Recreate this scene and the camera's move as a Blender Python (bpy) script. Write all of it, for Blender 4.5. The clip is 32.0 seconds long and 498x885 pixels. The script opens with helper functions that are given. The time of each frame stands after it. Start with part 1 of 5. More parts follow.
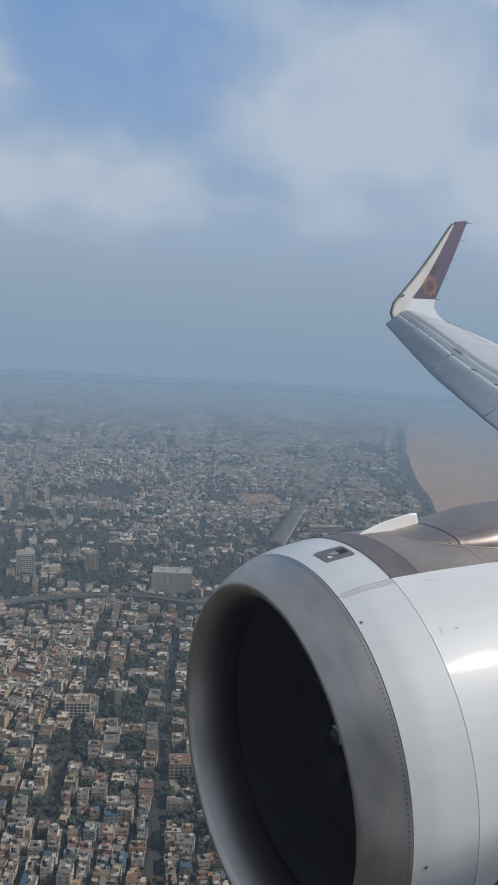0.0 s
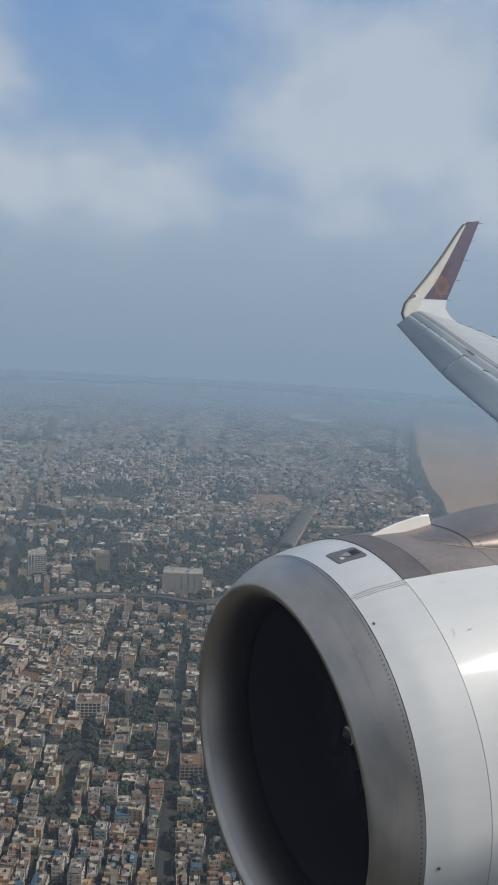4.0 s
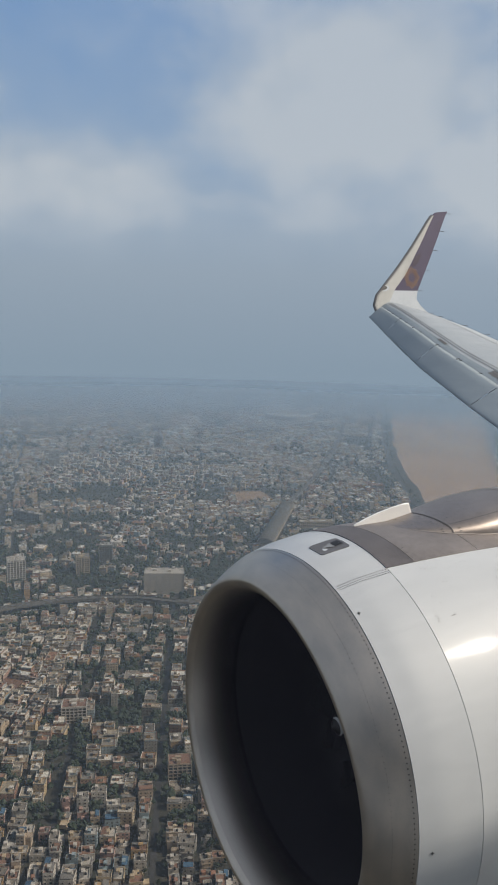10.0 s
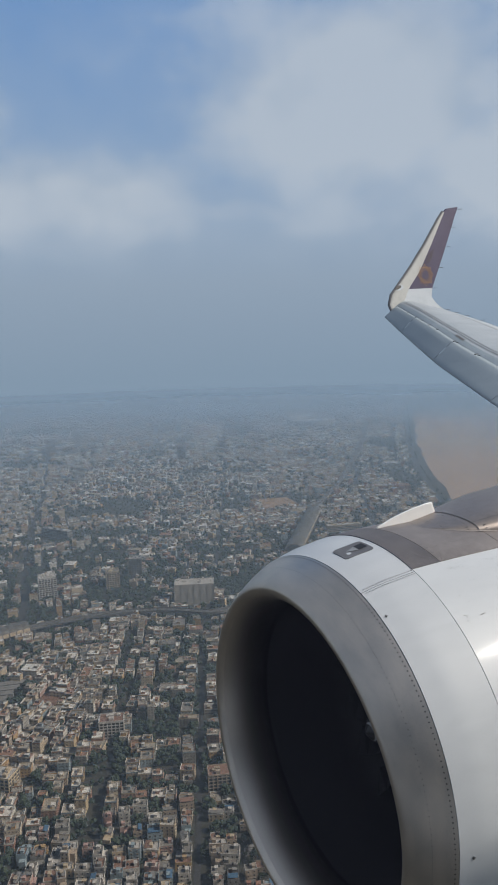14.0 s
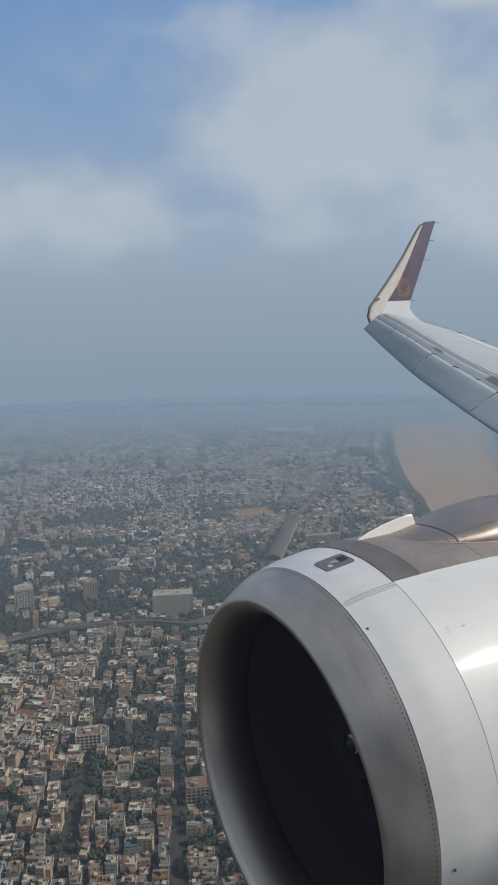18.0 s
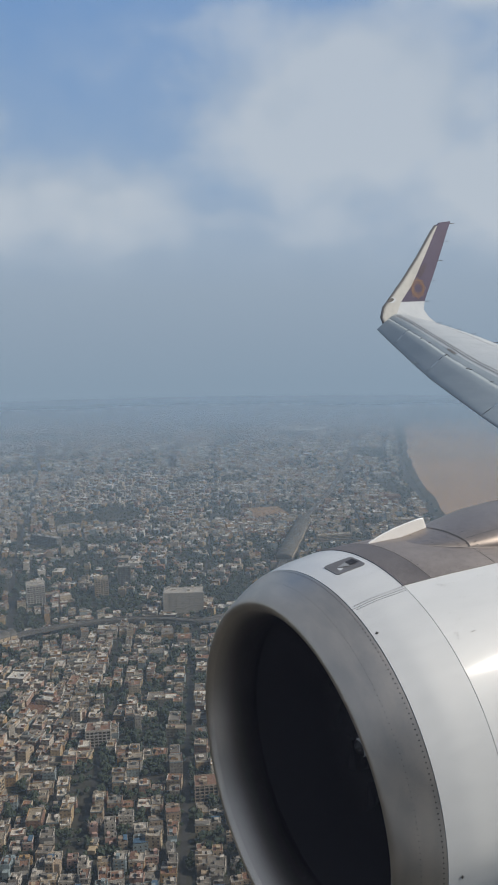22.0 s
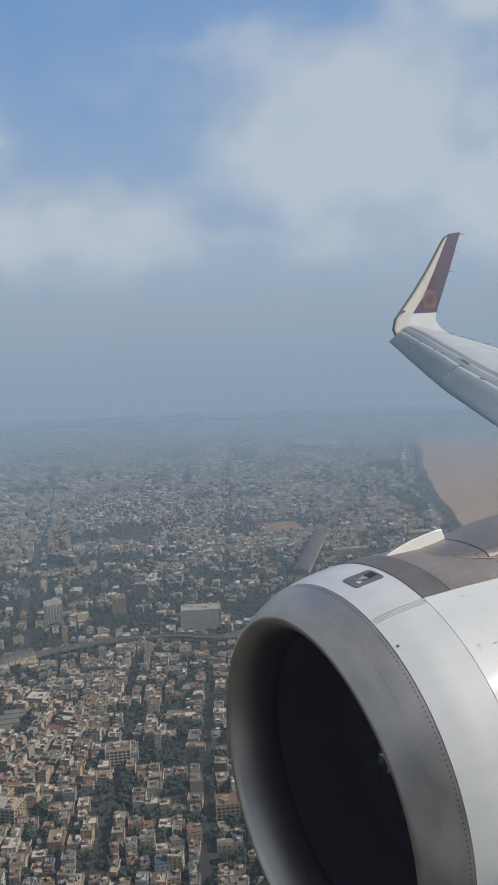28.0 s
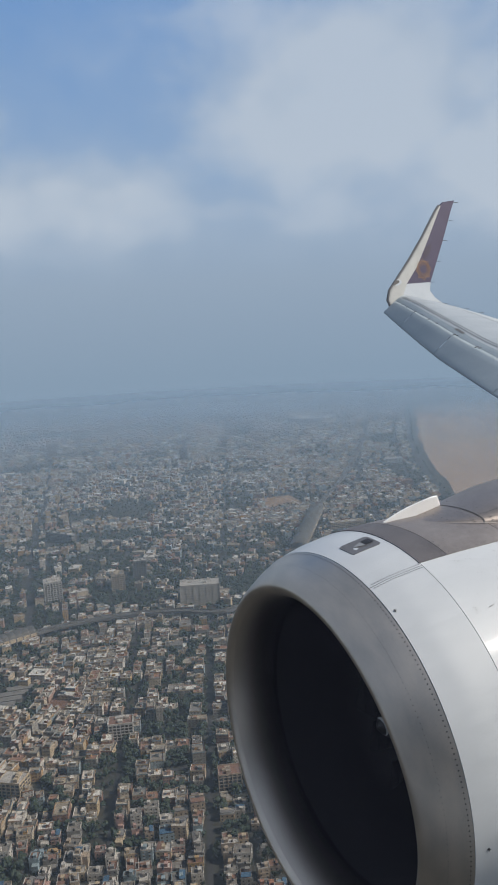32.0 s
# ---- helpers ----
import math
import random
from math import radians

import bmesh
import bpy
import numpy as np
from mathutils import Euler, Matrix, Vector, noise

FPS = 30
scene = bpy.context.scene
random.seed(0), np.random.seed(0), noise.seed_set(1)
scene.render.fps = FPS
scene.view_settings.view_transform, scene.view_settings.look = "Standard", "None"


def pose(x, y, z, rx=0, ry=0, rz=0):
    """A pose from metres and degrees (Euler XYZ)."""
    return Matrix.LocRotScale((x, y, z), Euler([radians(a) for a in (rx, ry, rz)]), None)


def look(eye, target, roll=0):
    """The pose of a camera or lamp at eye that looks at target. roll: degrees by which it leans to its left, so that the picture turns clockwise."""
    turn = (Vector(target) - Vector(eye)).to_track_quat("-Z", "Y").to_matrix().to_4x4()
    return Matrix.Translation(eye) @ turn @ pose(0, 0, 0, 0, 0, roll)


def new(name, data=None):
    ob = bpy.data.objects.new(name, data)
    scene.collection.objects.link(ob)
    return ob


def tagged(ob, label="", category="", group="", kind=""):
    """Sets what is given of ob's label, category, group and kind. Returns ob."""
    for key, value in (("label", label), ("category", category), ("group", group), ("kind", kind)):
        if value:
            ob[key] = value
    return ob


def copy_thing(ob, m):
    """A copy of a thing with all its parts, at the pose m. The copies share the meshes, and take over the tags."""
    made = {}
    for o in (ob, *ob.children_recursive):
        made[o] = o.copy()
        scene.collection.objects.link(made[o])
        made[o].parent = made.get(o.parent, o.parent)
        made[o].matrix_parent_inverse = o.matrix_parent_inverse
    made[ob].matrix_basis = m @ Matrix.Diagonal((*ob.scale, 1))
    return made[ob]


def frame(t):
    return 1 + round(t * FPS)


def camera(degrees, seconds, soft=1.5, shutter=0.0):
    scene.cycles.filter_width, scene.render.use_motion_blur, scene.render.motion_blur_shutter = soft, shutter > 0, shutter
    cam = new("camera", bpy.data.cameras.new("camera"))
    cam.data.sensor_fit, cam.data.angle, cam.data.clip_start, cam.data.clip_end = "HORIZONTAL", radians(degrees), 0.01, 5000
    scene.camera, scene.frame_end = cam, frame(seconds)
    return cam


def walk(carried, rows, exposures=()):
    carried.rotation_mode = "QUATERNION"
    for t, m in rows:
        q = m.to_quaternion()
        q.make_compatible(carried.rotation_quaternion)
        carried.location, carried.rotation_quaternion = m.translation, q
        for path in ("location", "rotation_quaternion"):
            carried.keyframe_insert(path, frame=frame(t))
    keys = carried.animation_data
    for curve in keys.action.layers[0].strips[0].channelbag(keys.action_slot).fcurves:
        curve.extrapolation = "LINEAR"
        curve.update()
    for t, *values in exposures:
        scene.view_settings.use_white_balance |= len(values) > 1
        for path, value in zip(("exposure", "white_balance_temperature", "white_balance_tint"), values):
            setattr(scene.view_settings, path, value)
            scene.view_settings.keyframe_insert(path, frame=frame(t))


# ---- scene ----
cam = camera(37.3, 32.0, 1.75)

# The aircraft's own axes: x towards the tail, y out along the wing, z up; origin where the shot begins.
# CRAFT sets them 400 m over the ground, in the attitude held for most of the flight.
CRAFT = Matrix.Translation((0, 0, 400)) @ pose(0, 0, 0, -0.7, 0, 0) @ pose(0, 0, 0, 0, -3.5, 0) @ pose(0, 0, 0, 0, 0, 28)
# seconds; metres in the aircraft's axes; yaw, pitch and lean in degrees
PATH = [
    (0, -0.001, -0.001, -0.001, -27.72, -8.50, 0.05),
    (0.5, -0.015, 0.009, -0.001, -27.84, -8.53, 0.42),
    (1, -0.007, 0.005, -0.004, -27.75, -8.43, 0.26),
    (1.5, -0.009, 0.005, -0.006, -27.63, -8.26, 0.17),
    (2, -0.008, 0.010, -0.005, -27.56, -8.06, 0.05),
    (2.5, -0.011, -0.006, 0.004, -27.41, -7.90, -0.19),
    (4.5, -0.023, -0.012, 0.007, -26.52, -8.54, -0.02),
    (5, -0.020, -0.007, 0.007, -25.79, -8.23, -0.45),
    (5.5, -0.019, -0.006, 0.001, -25.78, -8.13, -0.52),
    (6, -0.019, -0.003, -0.010, -26.33, -8.29, -0.17),
    (6.5, -0.020, -0.004, -0.005, -26.74, -8.41, -0.02),
    (7, -0.022, -0.004, -0.005, -26.84, -8.32, -0.11),
    (7.5, -0.021, -0.004, -0.007, -26.75, -8.28, -0.39),
    (8, -0.018, -0.000, -0.014, -26.56, -8.23, -0.65),
    (8.5, -0.018, -0.004, -0.009, -26.39, -8.27, -1.19),
    (9, -0.018, 0.004, -0.015, -26.92, -8.72, -1.41),
    (9.5, -0.019, 0.010, -0.018, -27.64, -8.98, -1.73),
    (10, -0.026, 0.007, -0.012, -28.72, -8.70, -1.88),
    (10.5, -0.026, -0.009, -0.005, -30.06, -8.27, -2.68),
    (11, 0.010, 0.006, -0.014, -32.50, -8.90, -2.73),
    (11.5, 0.025, 0.016, -0.034, -34.10, -9.41, -2.17),
    (12, 0.023, 0.019, -0.033, -34.57, -9.18, -2.38),
    (12.5, 0.043, 0.030, -0.042, -34.72, -9.37, -2.54),
    (13, 0.020, 0.014, -0.030, -33.73, -9.85, -2.95),
    (13.5, 0.015, -0.001, -0.019, -30.48, -9.05, -4.29),
    (14, 0.011, 0.005, -0.015, -26.97, -8.03, -5.10),
    (14.5, -0.010, -0.017, -0.002, -24.55, -6.88, -5.45),
    (15, -0.004, -0.014, -0.000, -24.08, -5.89, -5.09),
    (15.5, -0.019, -0.014, 0.010, -25.00, -5.54, -5.13),
    (17.5, -0.001, 0.002, -0.007, -28.31, -7.84, -4.72),
    (18, -0.008, 0.006, 0.004, -28.67, -7.40, -4.76),
    (18.5, -0.002, 0.003, 0.017, -28.28, -6.86, -5.09),
    (19, 0.012, 0.011, 0.022, -27.93, -6.90, -5.04),
    (19.5, -0.000, 0.011, 0.019, -27.89, -6.82, -4.89),
    (20, 0.001, 0.013, 0.011, -27.85, -6.52, -5.10),
    (20.5, 0.003, 0.006, 0.007, -27.43, -6.72, -5.31),
    (21, -0.005, 0.009, 0.010, -27.52, -6.98, -5.14),
    (21.5, 0.002, 0.008, 0.014, -27.68, -7.11, -4.91),
    (22, 0.002, 0.006, 0.024, -27.72, -7.41, -4.32),
    (22.5, -0.006, 0.010, 0.025, -27.77, -7.43, -3.79),
    (23, 0.012, 0.006, 0.021, -27.65, -6.87, -4.05),
    (23.5, 0.002, -0.000, 0.015, -27.69, -6.32, -4.19),
    (24, 0.010, 0.009, 0.020, -27.68, -6.43, -4.23),
    (24.5, 0.001, 0.006, 0.018, -27.70, -6.86, -3.90),
    (25, -0.007, 0.013, 0.008, -27.56, -7.43, -3.38),
    (25.5, -0.002, 0.015, 0.014, -27.37, -7.65, -3.44),
    (27.5, -0.002, 0.001, 0.027, -26.79, -6.51, -5.03),
    (28, -0.009, 0.005, 0.021, -26.72, -6.14, -5.63),
    (28.5, -0.002, 0.013, 0.015, -26.74, -6.17, -6.04),
    (29, 0.001, 0.015, 0.014, -26.66, -6.47, -6.09),
    (29.5, -0.004, 0.012, 0.017, -26.65, -6.64, -5.98),
    (30, -0.008, -0.000, 0.016, -26.67, -6.59, -6.21),
    (30.5, -0.013, -0.004, 0.006, -26.74, -6.88, -6.33),
    (31, -0.005, 0.004, -0.007, -26.81, -7.31, -6.45),
    (31.5, -0.012, 0.014, -0.006, -26.89, -7.85, -6.31),
    (32, -0.006, 0.009, -0.019, -26.84, -8.08, -6.61)
]
walk(cam, [(t, CRAFT @ pose(x, y, z, 90 + p, 0, w) @ pose(0, 0, 0, 0, 0, r)) for t, x, y, z, w, p, r in PATH],
     [(0, 0.0, 5900, 10), (5, 0.0, 6150, 10), (9, 0.0, 6450, 10), (13, -0.05, 6050, 10), (20, 0.0, 6200, 10), (28, 0.05, 6150, 10), (32, 0.04, 6000, 10)])

# ---------------------------------------------------------------- light
SUN_AZ, SUN_EL = 98.0, 40.0     # degrees clockwise from +y, and above the horizon
world = bpy.data.worlds.new("sky")
scene.world = world
world.use_nodes = True
wn = world.node_tree
sky = wn.nodes.new("ShaderNodeTexSky")
sky.sky_type, sky.sun_disc = "NISHITA", False
sky.sun_elevation, sky.sun_rotation = radians(SUN_EL), radians(SUN_AZ)
sky.air_density, sky.dust_density = 1.2, 2.5
pale = wn.nodes.new("ShaderNodeMix")       # thin high cloud all round whitens the blue
pale.data_type = "RGBA"
pale.inputs[0].default_value, pale.inputs[7].default_value = 0.65, (4.6, 4.95, 5.4, 1)
wn.links.new(sky.outputs[0], pale.inputs[6])
wn.links.new(pale.outputs[2], wn.nodes["Background"].inputs[0])
wn.nodes["Background"].inputs[1].default_value = 0.09
sun = new("sun", bpy.data.lights.new("sun", "SUN"))
sun.data.energy, sun.data.angle, sun.data.color = 3.25, radians(2.4), (1.0, 0.89, 0.74)
sa, se = radians(SUN_AZ), radians(SUN_EL)
sun.matrix_world = look((0, 0, 900), (-math.sin(sa) * math.cos(se), -math.cos(sa) * math.cos(se), 900 - math.sin(se)))


# ---------------------------------------------------------------- materials
def nodes_of(name):
    m = bpy.data.materials.new(name)
    m.use_nodes = True
    nt = m.node_tree
    return m, nt, nt.nodes["Principled BSDF"]


def ramp(nt, fac, stops, step=False):
    r = nt.nodes.new("ShaderNodeValToRGB")
    r.color_ramp.interpolation = "CONSTANT" if step else "LINEAR"
    e = r.color_ramp.elements
    while len(e) < len(stops):
        e.new(0.5)
    for i, (at, c) in enumerate(stops):
        e[i].position = at
        e[i].color = (*c, 1)
    nt.links.new(fac, r.inputs[0])
    return r.outputs[0]


def noise_of(nt, scale, detail=4.0, rough=0.6, vector=None, stretch=None):
    n = nt.nodes.new("ShaderNodeTexNoise")
    n.inputs["Scale"].default_value, n.inputs["Detail"].default_value, n.inputs["Roughness"].default_value = scale, detail, rough
    if vector is None:
        vector = nt.nodes.new("ShaderNodeTexCoord").outputs["Object"]
    if stretch:
        mp = nt.nodes.new("ShaderNodeMapping")
        mp.inputs["Scale"].default_value = stretch
        nt.links.new(vector, mp.inputs[0])
        vector = mp.outputs[0]
    nt.links.new(vector, n.inputs["Vector"])
    return n.outputs["Fac"]


def calc(nt, op, a, b=None, c=None):
    n = nt.nodes.new("ShaderNodeMath")
    n.operation = op
    for i, v in enumerate((a, b, c)):
        if v is None:
            continue
        if isinstance(v, (int, float)):
            n.inputs[i].default_value = v
        else:
            nt.links.new(v, n.inputs[i])
    return n.outputs[0]


def mixed(nt, fac, a, b, blend="MIX"):
    n = nt.nodes.new("ShaderNodeMix")
    n.data_type, n.blend_type = "RGBA", blend
    for sock, v in ((n.inputs[0], fac), (n.inputs[6], a), (n.inputs[7], b)):
        if isinstance(v, (int, float)):
            sock.default_value = v
        elif isinstance(v, tuple):
            sock.default_value = (*v, 1)
        else:
            nt.links.new(v, sock)
    return n.outputs[2]


def surface(name, dark, light, scale=2.0, rough=0.6, metal=0.0, bump=0.0, fine=8.0, stretch=None, coat=0.0, shine=0.5):
    """Two colours mixed by a coarse and a fine noise, with relief and uneven gloss."""
    m, nt, p = nodes_of(name)
    big, small = noise_of(nt, scale, 3, stretch=stretch), noise_of(nt, scale * fine, 5, stretch=stretch)
    both = calc(nt, "ADD", calc(nt, "MULTIPLY", big, 0.6), calc(nt, "MULTIPLY", small, 0.4))
    nt.links.new(ramp(nt, both, ((0.32, dark), (0.68, light))), p.inputs["Base Color"])
    p.inputs["Metallic"].default_value = metal
    p.inputs["Specular IOR Level"].default_value = shine
    nt.links.new(calc(nt, "MULTIPLY_ADD", small, 0.16, rough - 0.08), p.inputs["Roughness"])
    if coat:
        p.inputs["Coat Weight"].default_value = coat
        p.inputs["Coat Roughness"].default_value = 0.10
    if bump:
        b = nt.nodes.new("ShaderNodeBump")
        b.inputs["Strength"].default_value, b.inputs["Distance"].default_value = bump, 0.02 / scale
        nt.links.new(small, b.inputs["Height"])
        nt.links.new(b.outputs[0], p.inputs["Normal"])
    return m


WHITE_PAINT = surface("white gloss paint", (0.515, 0.54, 0.562), (0.595, 0.62, 0.64), 1.1, 0.5, coat=0.26, stretch=(0.35, 2.2, 2.2))
CHINE_PAINT = surface("chine paint", (0.78, 0.78, 0.77), (0.82, 0.82, 0.81), 3, 0.35)
WING_GREY = surface("wing grey paint", (0.345, 0.38, 0.405), (0.47, 0.50, 0.52), 1.2, 0.52, stretch=(0.6, 2.5, 2))
SLAT_GREY = surface("slat grey metal", (0.255, 0.303, 0.333), (0.31, 0.356, 0.388), 1.0, 0.6, stretch=(2, 0.5, 2))
LIP_METAL = surface("polished lip metal", (0.43, 0.405, 0.375), (0.65, 0.585, 0.51), 0.9, 0.41, metal=1.0, stretch=(2, 1, 1))
BRONZE = surface("bare fairing metal", (0.225, 0.203, 0.192), (0.335, 0.30, 0.28), 3.0, 0.54, metal=0.5)
PYLON_METAL = surface("pylon fairing metal", (0.27, 0.235, 0.212), (0.38, 0.333, 0.30), 3.5, 0.44, metal=0.75)
DARK_GREY = surface("dark grey panel paint", (0.092, 0.085, 0.087), (0.14, 0.13, 0.132), 6, 0.55)
FLANGE = surface("fairing foot metal", (0.36, 0.32, 0.29), (0.44, 0.40, 0.36), 6, 0.4, metal=0.6)
STENCIL = surface("faded stencil paint", (0.22, 0.235, 0.25), (0.29, 0.305, 0.32), 14, 0.7)
GRIME = surface("oily grime", (0.085, 0.085, 0.085), (0.18, 0.178, 0.175), 14, 0.7)
PLATE_GREY = surface("plate grey paint", (0.11, 0.11, 0.115), (0.15, 0.15, 0.155), 6, 0.5)


def shaded(name, open_tone, shade_tone, x0, x1):
    """Bare metal with shade painted in, darkening from x0 to x1 along its axis."""
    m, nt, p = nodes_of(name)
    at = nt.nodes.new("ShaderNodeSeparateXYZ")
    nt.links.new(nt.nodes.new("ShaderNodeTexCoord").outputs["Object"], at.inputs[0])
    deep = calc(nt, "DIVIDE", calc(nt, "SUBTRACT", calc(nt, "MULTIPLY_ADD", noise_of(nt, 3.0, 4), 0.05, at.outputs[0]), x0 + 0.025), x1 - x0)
    nt.links.new(ramp(nt, deep, ((0.0, open_tone), (0.45, tuple(0.55 * c + 0.45 * d for c, d in zip(shade_tone, open_tone))), (1.0, shade_tone))), p.inputs["Base Color"])
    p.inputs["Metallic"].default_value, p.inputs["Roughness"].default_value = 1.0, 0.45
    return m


# throat colour darkens inward to carry the dark inlet's reflection
THROAT = shaded("shaded throat metal", (0.51, 0.465, 0.42), (0.035, 0.034, 0.036), -0.215, 0.10)
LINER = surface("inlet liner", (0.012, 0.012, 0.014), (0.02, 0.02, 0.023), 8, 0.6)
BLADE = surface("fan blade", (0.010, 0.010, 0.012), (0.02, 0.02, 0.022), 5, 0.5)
SEAM = surface("seam sealant", (0.05, 0.05, 0.055), (0.09, 0.09, 0.09), 20, 0.7)
RIVET = surface("rivet", (0.06, 0.06, 0.063), (0.10, 0.10, 0.10), 60, 0.85)
PURPLE = surface("aubergine paint", (0.048, 0.040, 0.080), (0.066, 0.055, 0.105), 1.5, 0.5, shine=0.08)
CREAM = surface("weathered cream leading edge", (0.37, 0.375, 0.36), (0.51, 0.51, 0.485), 3.0, 0.6, shine=0.15)
TIP_WHITE = surface("tip white paint", (0.43, 0.465, 0.50), (0.53, 0.56, 0.59), 1.5, 0.6, shine=0.15)
FEATHER = surface("dark aubergine paint", (0.040, 0.030, 0.052), (0.052, 0.040, 0.066), 1.5, 0.5, shine=0.08)
GOLD = surface("gold emblem", (0.31, 0.19, 0.10), (0.39, 0.245, 0.13), 12, 0.75, shine=0.05)
SWIRL = surface("spinner mark", (0.42, 0.42, 0.42), (0.50, 0.50, 0.50), 12, 0.5)
CABIN = surface("cabin trim plastic", (0.22, 0.225, 0.25), (0.27, 0.275, 0.30), 6, 0.6)
REVEAL = surface("window surround", (0.04, 0.04, 0.05), (0.06, 0.06, 0.075), 10, 0.55)

EARTH = surface("city ground", (0.030, 0.033, 0.025), (0.072, 0.066, 0.052), 0.015, 0.95, fine=9)
SAND = surface("beach sand", (0.385, 0.27, 0.185), (0.47, 0.335, 0.235), 0.006, 0.95, fine=7)
WET_SAND = surface("wet sand", (0.20, 0.14, 0.10), (0.27, 0.19, 0.14), 0.02, 0.6)
FIELD = surface("bare playing field", (0.22, 0.145, 0.085), (0.36, 0.235, 0.14), 0.035, 0.95, fine=6)
RED_EARTH = surface("red earth", (0.15, 0.085, 0.055), (0.23, 0.13, 0.085), 0.08, 0.95)
ASPHALT = surface("asphalt", (0.035, 0.035, 0.036), (0.058, 0.058, 0.058), 0.05, 0.9)
CONCRETE = surface("viaduct concrete", (0.13, 0.125, 0.12), (0.21, 0.20, 0.19), 0.06, 0.85)
BALLAST = surface("track ballast", (0.08, 0.075, 0.07), (0.13, 0.12, 0.11), 0.3, 0.95)
SHED_ROOF = surface("shed roof sheet", (0.17, 0.165, 0.155), (0.27, 0.26, 0.245), 0.05, 0.6, metal=0.1, stretch=(0.2, 1, 1))
STATION_ROOF = surface("weathered station sheet", (0.095, 0.088, 0.078), (0.155, 0.145, 0.13), 0.05, 0.6, stretch=(0.2, 1, 1))
FOAM = surface("surf foam", (0.6, 0.62, 0.63), (0.78, 0.8, 0.8), 0.1, 0.9)
TURF = surface("stadium turf", (0.05, 0.09, 0.03), (0.08, 0.13, 0.04), 0.05, 0.95)
STAND = surface("stadium stand", (0.33, 0.29, 0.24), (0.45, 0.41, 0.36), 0.05, 0.8)
FABRIC = surface("stadium canopy", (0.78, 0.77, 0.75), (0.86, 0.85, 0.83), 0.05, 0.6)
BARK = surface("bark", (0.07, 0.05, 0.035), (0.13, 0.10, 0.07), 1.5, 0.9)
GLASS_DARK = surface("window glass", (0.07, 0.07, 0.07), (0.12, 0.12, 0.118), 0.5, 0.25)
TANK_BLACK = surface("water tank plastic", (0.02, 0.02, 0.022), (0.045, 0.045, 0.045), 1, 0.45)
BLUE_SHEET = surface("blue roof sheet", (0.06, 0.12, 0.20), (0.09, 0.17, 0.27), 0.2, 0.5)

WALLS = {
    "white": ((0.396, 0.376, 0.343), (0.660, 0.620, 0.568)), "cream": ((0.383, 0.310, 0.211), (0.581, 0.475, 0.330)),
    "ochre": ((0.356, 0.238, 0.112), (0.515, 0.350, 0.172)), "terracotta": ((0.264, 0.139, 0.092), (0.383, 0.211, 0.145)),
    "grey": ((0.172, 0.165, 0.152), (0.304, 0.290, 0.264)), "beige": ((0.284, 0.231, 0.172), (0.449, 0.370, 0.284)),
    "pink": ((0.356, 0.231, 0.198), (0.502, 0.350, 0.304)), "pale blue": ((0.224, 0.290, 0.330), (0.343, 0.416, 0.449)),
}
WALL_MATS = {k: surface(k + " plaster", a, b, 0.30, 0.85, fine=6) for k, (a, b) in WALLS.items()}
ROOF_MATS = {
    "grey concrete": surface("roof concrete", (0.135, 0.125, 0.11), (0.275, 0.255, 0.225), 0.25, 0.9, fine=6),
    "whitewashed": surface("roof whitewash", (0.33, 0.315, 0.29), (0.56, 0.535, 0.495), 0.25, 0.85, fine=6),
    "red tiled": surface("roof red tile", (0.185, 0.105, 0.075), (0.27, 0.165, 0.12), 0.25, 0.85, fine=6),
}


def foliage(name, dark, light, by_island):
    m, nt, p = nodes_of(name)
    if by_island:
        r = nt.nodes.new("ShaderNodeNewGeometry").outputs["Random Per Island"]
    else:
        r = nt.nodes.new("ShaderNodeObjectInfo").outputs["Random"]
    both = calc(nt, "ADD", calc(nt, "MULTIPLY", r, 0.55), calc(nt, "MULTIPLY", noise_of(nt, 0.9, 4), 0.45))
    nt.links.new(ramp(nt, both, ((0.2, dark), (0.8, light))), p.inputs["Base Color"])
    p.inputs["Roughness"].default_value = 0.8
    return m


LEAF = foliage("leaves", (0.020, 0.036, 0.019), (0.052, 0.070, 0.034), False)
LEAF_FAR = foliage("far leaves", (0.018, 0.034, 0.021), (0.048, 0.066, 0.038), True)


